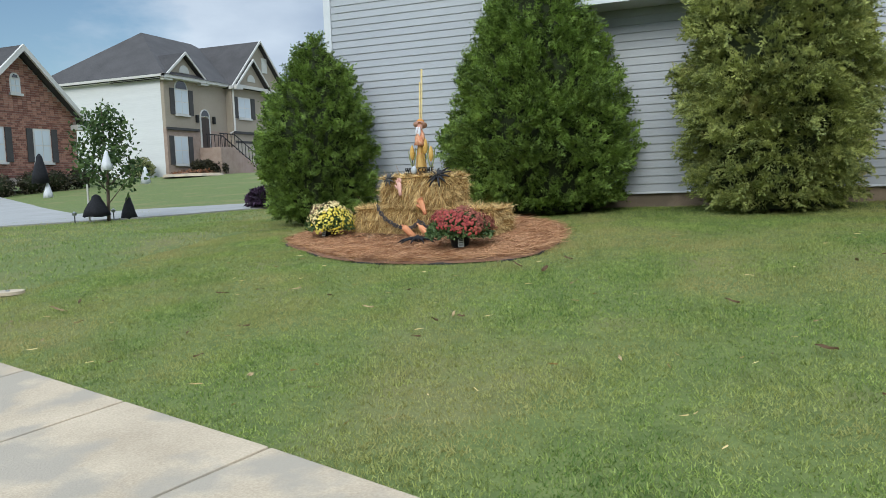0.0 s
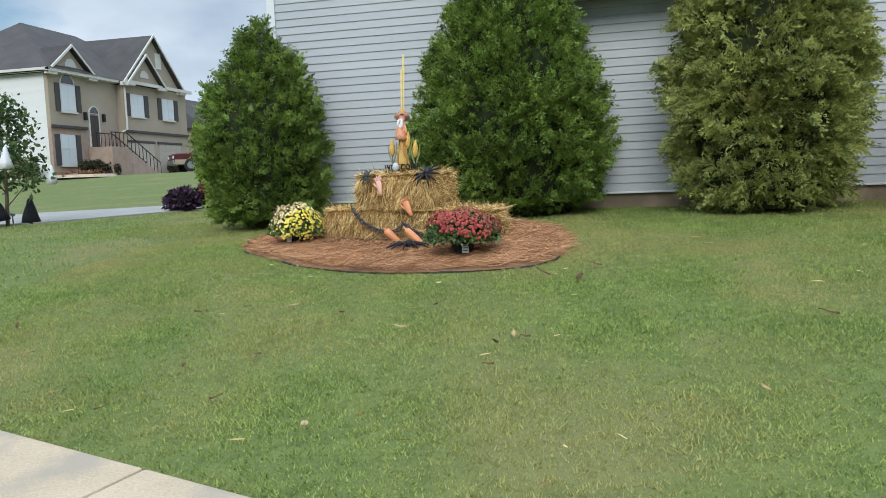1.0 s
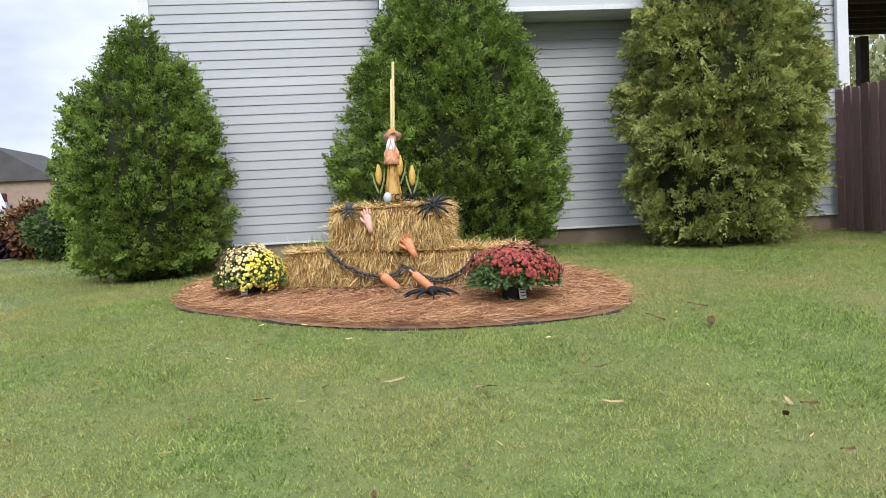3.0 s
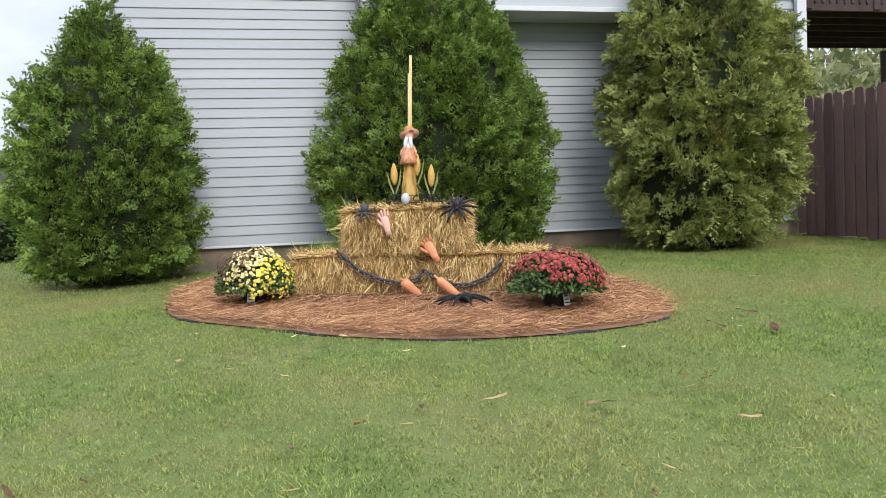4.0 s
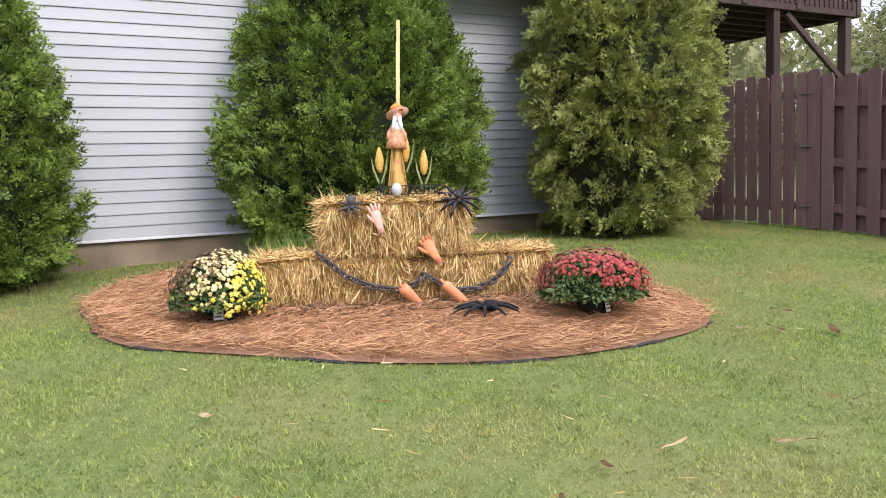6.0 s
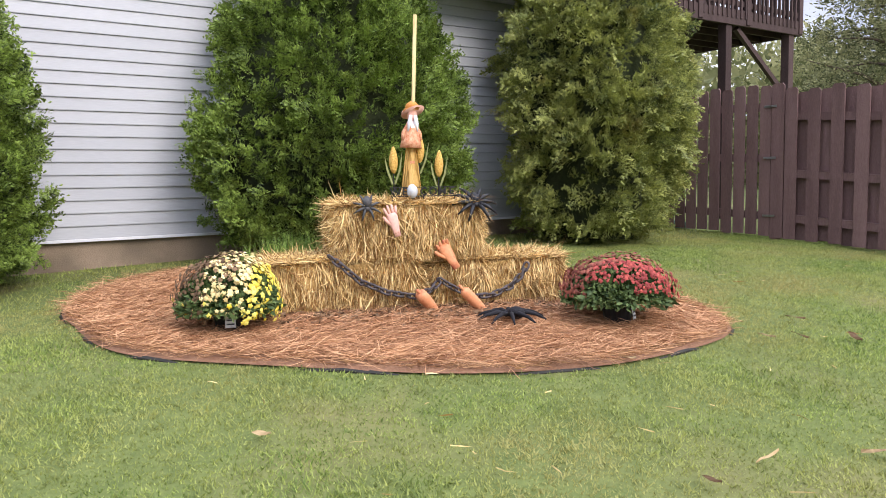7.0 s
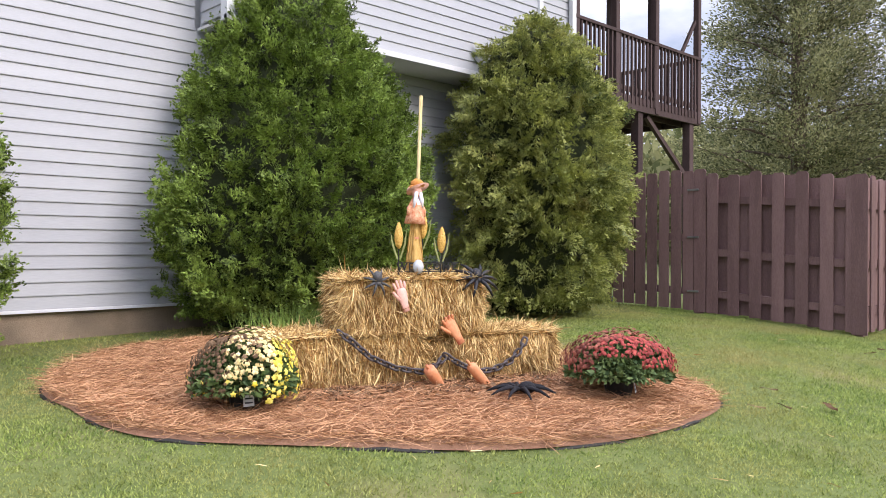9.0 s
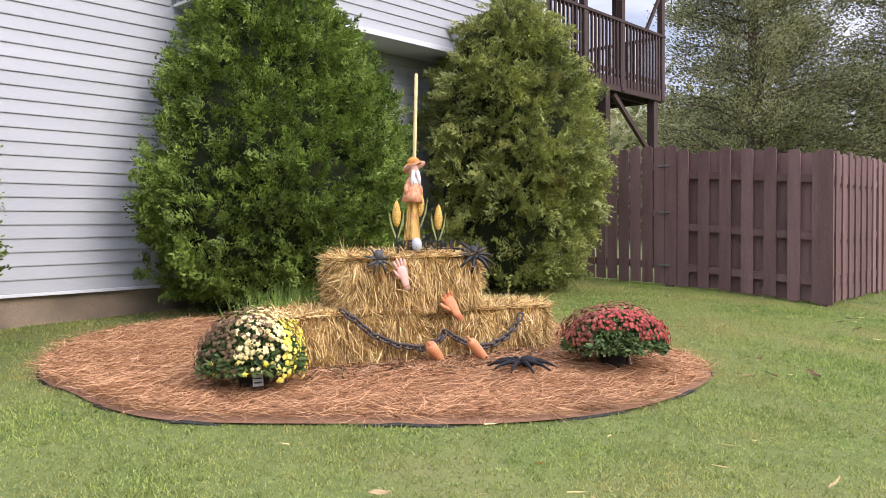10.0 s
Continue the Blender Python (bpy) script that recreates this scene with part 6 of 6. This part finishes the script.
def conifer(x, y, h, r, seed, count, material, label, name="cedar_tree"):
    rng = np.random.default_rng(seed)
    z = rise1(x, y)
    root = thing(name, Matrix.Translation((x, y, z)), label, "tree", "trees behind the fence")
    part("trunk", Geo().tube([(0, 0, -0.1), (0.1, 0.05, h * 0.35), (0, 0.1, h * 0.7), (0.05, 0, h)], [0.24, 0.18, 0.1, 0.02], 9), M_BARK, root)
    cen, dirs = [], []
    nb_ = 84
    for i in range(nb_):
        f = 0.12 + 0.86 * i / nb_
        a = i * 2.399 + rng.uniform(-0.3, 0.3)
        ln = r * (1 - f * 0.72) * rng.uniform(0.7, 1.12)
        d = Vector((math.cos(a), math.sin(a), 0.28 + rng.uniform(-0.1, 0.25)))
        p0 = Vector((0.03, 0.05, h * f * 0.93))
        p1, p2 = p0 + d * ln * 0.55, p0 + d * ln + Vector((0, 0, -0.12 * ln))
        part("limb", Geo().tube([p0, p1, p2], [0.055 * (1 - f) + 0.02, 0.03 * (1 - f) + 0.01, 0.006], 5), M_BARK, root)
        for q in (0.3, 0.5, 0.68, 0.82, 0.95, 1.05):
            cen.append(p0.lerp(p2, q))
            dirs.append(d)
    cen, dirs = np.array(cen), np.array(dirs)
    idx = rng.integers(0, len(cen), count)
    pos = cen[idx] + rng.normal(0, 0.19, (count, 3)) * (r / 3)
    ln = rng.uniform(0.055, 0.12, count)[:, None]
    along = unit(dirs[idx] + rng.normal(0, 0.6, (count, 3)))
    wide = unit(np.cross(along, rng.normal(size=(count, 3)))) * ln * 0.19
    v = np.stack([pos, pos + along * ln * 0.45 + wide, pos + along * ln, pos + along * ln * 0.45 - wide], 1)
    k = np.arange(count)[:, None] * 4
    part("crown", fast_mesh("crown", v, np.stack([k + [0, 1, 2], k + [0, 2, 3]], 1)), material, root)


conifer(12.7, 11.5, 9.8, 3.3, 101, 105000, M_PINE, "large dark green cedar tree with bare grey limbs behind the fence")
conifer(15.4, 8.4, 10.5, 3.5, 102, 85000, M_PINE, "large feathery cedar tree behind the fence")
conifer(21.0, 13.6, 11.0, 3.2, 103, 14000, M_PINE, "dark cedar tree farther behind the fence")
conifer(20.0, 6.5, 11.0, 3.6, 104, 14000, M_PINE, "feathery cedar tree beyond the yard fence")

# brush and woods on the slope behind the yard
rng = np.random.default_rng(111)
vs, ts, k = [], [], 0
for i in range(130):
    a = radians(rng.uniform(24, 96))
    dd = rng.uniform(24, 52)
    cx, cy = -6 + dd * math.sin(a), 4 + dd * math.cos(a)
    if cx < 6 and cy < 30:
        continue
    hh = rng.uniform(2.6, 4.4) + (dd - 24) * 0.16
    n = 460
    d = unit(rng.normal(size=(n, 3)))
    rad = rng.uniform(1.6, 3.0)
    pos = np.array([cx, cy, rise1(cx, cy) + hh * 0.45]) + d * np.array([rad, rad, hh * 0.6]) * (0.5 + 0.5 * rng.random(n) ** 0.6)[:, None]
    ln = rng.uniform(0.2, 0.5, n)
    v, t = strands(rng, pos, d + rng.normal(0, 0.7, (n, 3)), ln, ln * 0.5, 0.3)
    vs.append(v)
    ts.append(t + k)
    k += len(v)
tagged(part("far_woods", fast_mesh("far_woods", np.concatenate(vs), np.concatenate(ts)), M_HEDGE), "pale green brush and woods on the slope behind the yard", "woods", kind="stuff")
# a low wooded rise closes the distance
g = Geo()
na = 72
for ring_r, hz in ((110, 2.0), (125, 7.5), (160, 10.0), (220, 2.0)):
    for i in range(na):
        a = math.tau * i / na
        bump = 1 + 0.25 * math.sin(5 * a) + 0.2 * math.sin(11 * a + 1) + 0.12 * math.sin(23 * a)
        g.v.append((ring_r * math.sin(a), ring_r * math.cos(a), hz * bump if hz > 3 else 1.0))
for kq in range(3):
    g.f += [(kq * na + i, kq * na + (i + 1) % na, (kq + 1) * na + (i + 1) % na, (kq + 1) * na + i) for i in range(na)]
tagged(part("backdrop_hills", g, M_HEDGE, smooth=True), "low wooded hills on the horizon", "hills", kind="structure")

# ---- utility cover and litter on the lawn ----
uc = thing("utility_cover", Matrix.Translation((-6.57, 5.22, rise1(-6.57, 5.22) + 0.004)), "round pale utility cover set in the lawn", "cover")
part("lid", Geo().tube([(0, 0, 0), (0, 0, 0.03)], [0.15, 0.145], 20), M_CONC, uc)
part("lid_knob", Geo().tube([(0, 0, 0.03), (0, 0, 0.04)], 0.02, 8), M_STEEL, uc)
lf = Geo()
for i, (x, w) in enumerate(((-0.05, 0.004), (-0.025, 0.02), (0.0, 0.026), (0.03, 0.016), (0.055, 0.001))):
    lf.v += [(x, -w, 0.012 * math.cos(i)), (x, 0, 0.004), (x, w, 0.014 * math.sin(i + 1))]
for i in range(4):
    lf.f += [(i * 3 + j, i * 3 + j + 1, i * 3 + j + 4, i * 3 + j + 3) for j in range(2)]
leaf0 = part("fallen_leaf", lf, M_LEAF)
tagged(leaf0, "curled dry leaf lying on the lawn", "leaf", "leaves on the lawn")
lr = random.Random(17)
for i in range(52):
    x, y = lr.uniform(-5.5, 2.2), lr.uniform(2.8, 6.6) if i < 58 else lr.uniform(6.5, 9)
    if inside(BED, np.float64(x), np.float64(y)) or walk_off(x, y) > -0.05:
        continue
    s = lr.uniform(0.35, 0.8)
    m = Matrix.Translation((x, y, rise1(x, y) + 0.042)) @ Euler((lr.uniform(-0.3, 0.3), lr.uniform(-0.3, 0.3), lr.uniform(0, 6.28))).to_matrix().to_4x4()
    if i == 0:
        leaf0.matrix_basis = m
    else:
        ob = copy_thing(leaf0, m)
        ob.scale = (s * lr.uniform(0.8, 1.9), s * lr.uniform(0.35, 1.0), s)
rng = np.random.default_rng(19)
n = 150
xy = rng.uniform((-5.2, 2.6), (2.2, 7.5), (n, 2))
keep = (~inside(BED, xy[:, 0], xy[:, 1])) & (walk_off(xy[:, 0], xy[:, 1]) < -0.05)
xy = xy[keep]
n = len(xy)
a = rng.uniform(0, math.tau, n)
v, t = strands(rng, np.stack([xy[:, 0], xy[:, 1], rise(xy[:, 0], xy[:, 1]) + 0.04], -1), np.stack([np.cos(a), np.sin(a), np.zeros(n)], -1), rng.uniform(0.03, 0.10, n), rng.uniform(0.003, 0.007, n), 0.1)
tagged(part("straw_bits", fast_mesh("straw_bits", v, t), M_STRAW), "scattered straw bits on the lawn", "straw", kind="stuff")

# ---- grass ----
rng = np.random.default_rng(3)


def blades(n, x0, x1, y0, y1, lo, hi, wide):
    xy = rng.uniform((x0, y0), (x1, y1), (n, 2))
    ok = (~inside(BED, xy[:, 0], xy[:, 1])) & ((walk_off(xy[:, 0], xy[:, 1]) < -0.01) | (walk_off(xy[:, 0], xy[:, 1]) > WALK_W + 0.01))
    ok &= ~((xy[:, 1] > WALL_Y) & (xy[:, 0] > WALL_L) & (xy[:, 0] < WALL_R))
    xy = xy[ok]
    m = len(xy)
    clump = 0.55 + 0.5 * np.abs(np.sin(xy[:, 0] * 3.1 + np.sin(xy[:, 1] * 2.3)) * np.cos(xy[:, 1] * 2.7)) + 0.55 * np.abs(np.sin(xy[:, 0] * 17 + 2 * np.sin(xy[:, 1] * 9)) * np.sin(xy[:, 1] * 21 + 2 * np.sin(xy[:, 0] * 7)))
    h = rng.uniform(lo, hi, m) * clump
    b = np.stack([xy[:, 0], xy[:, 1], rise(xy[:, 0], xy[:, 1]) - 0.004], -1)
    d = np.stack([rng.normal(0, 0.95, m), rng.normal(0, 0.95, m), np.ones(m)], -1)
    d = unit(d)
    s = unit(np.stack([rng.normal(size=m), rng.normal(size=m), np.zeros(m)], -1)) * (wide * rng.uniform(0.6, 1.3, m) / 2)[:, None]
    v = np.stack([b - s, b + s, b + d * h[:, None]], 1).reshape(-1, 3)
    return v, np.arange(3 * m).reshape(-1, 3)


sets = [blades(720000, -6.5, 2.9, 1.0, 9.2, 0.014, 0.032, 0.0085), blades(60000, -8.5, 2.5, 9.2, 11.2, 0.020, 0.042, 0.008), blades(50000, -14, 6, -6, 1.0, 0.022, 0.045, 0.014), blades(60000, -14, -6.5, 1, 15, 0.025, 0.05, 0.014), blades(30000, 2.9, 6, 1.0, 7.0, 0.022, 0.045, 0.010)]
off, vs, ts = 0, [], []
for v, t in sets:
    vs.append(v)
    ts.append(t + off)
    off += len(v)
tagged(part("grass", fast_mesh("grass", np.concatenate(vs), np.concatenate(ts)), M_GRASS), "short mown lawn grass with dry patches", "grass", kind="stuff")
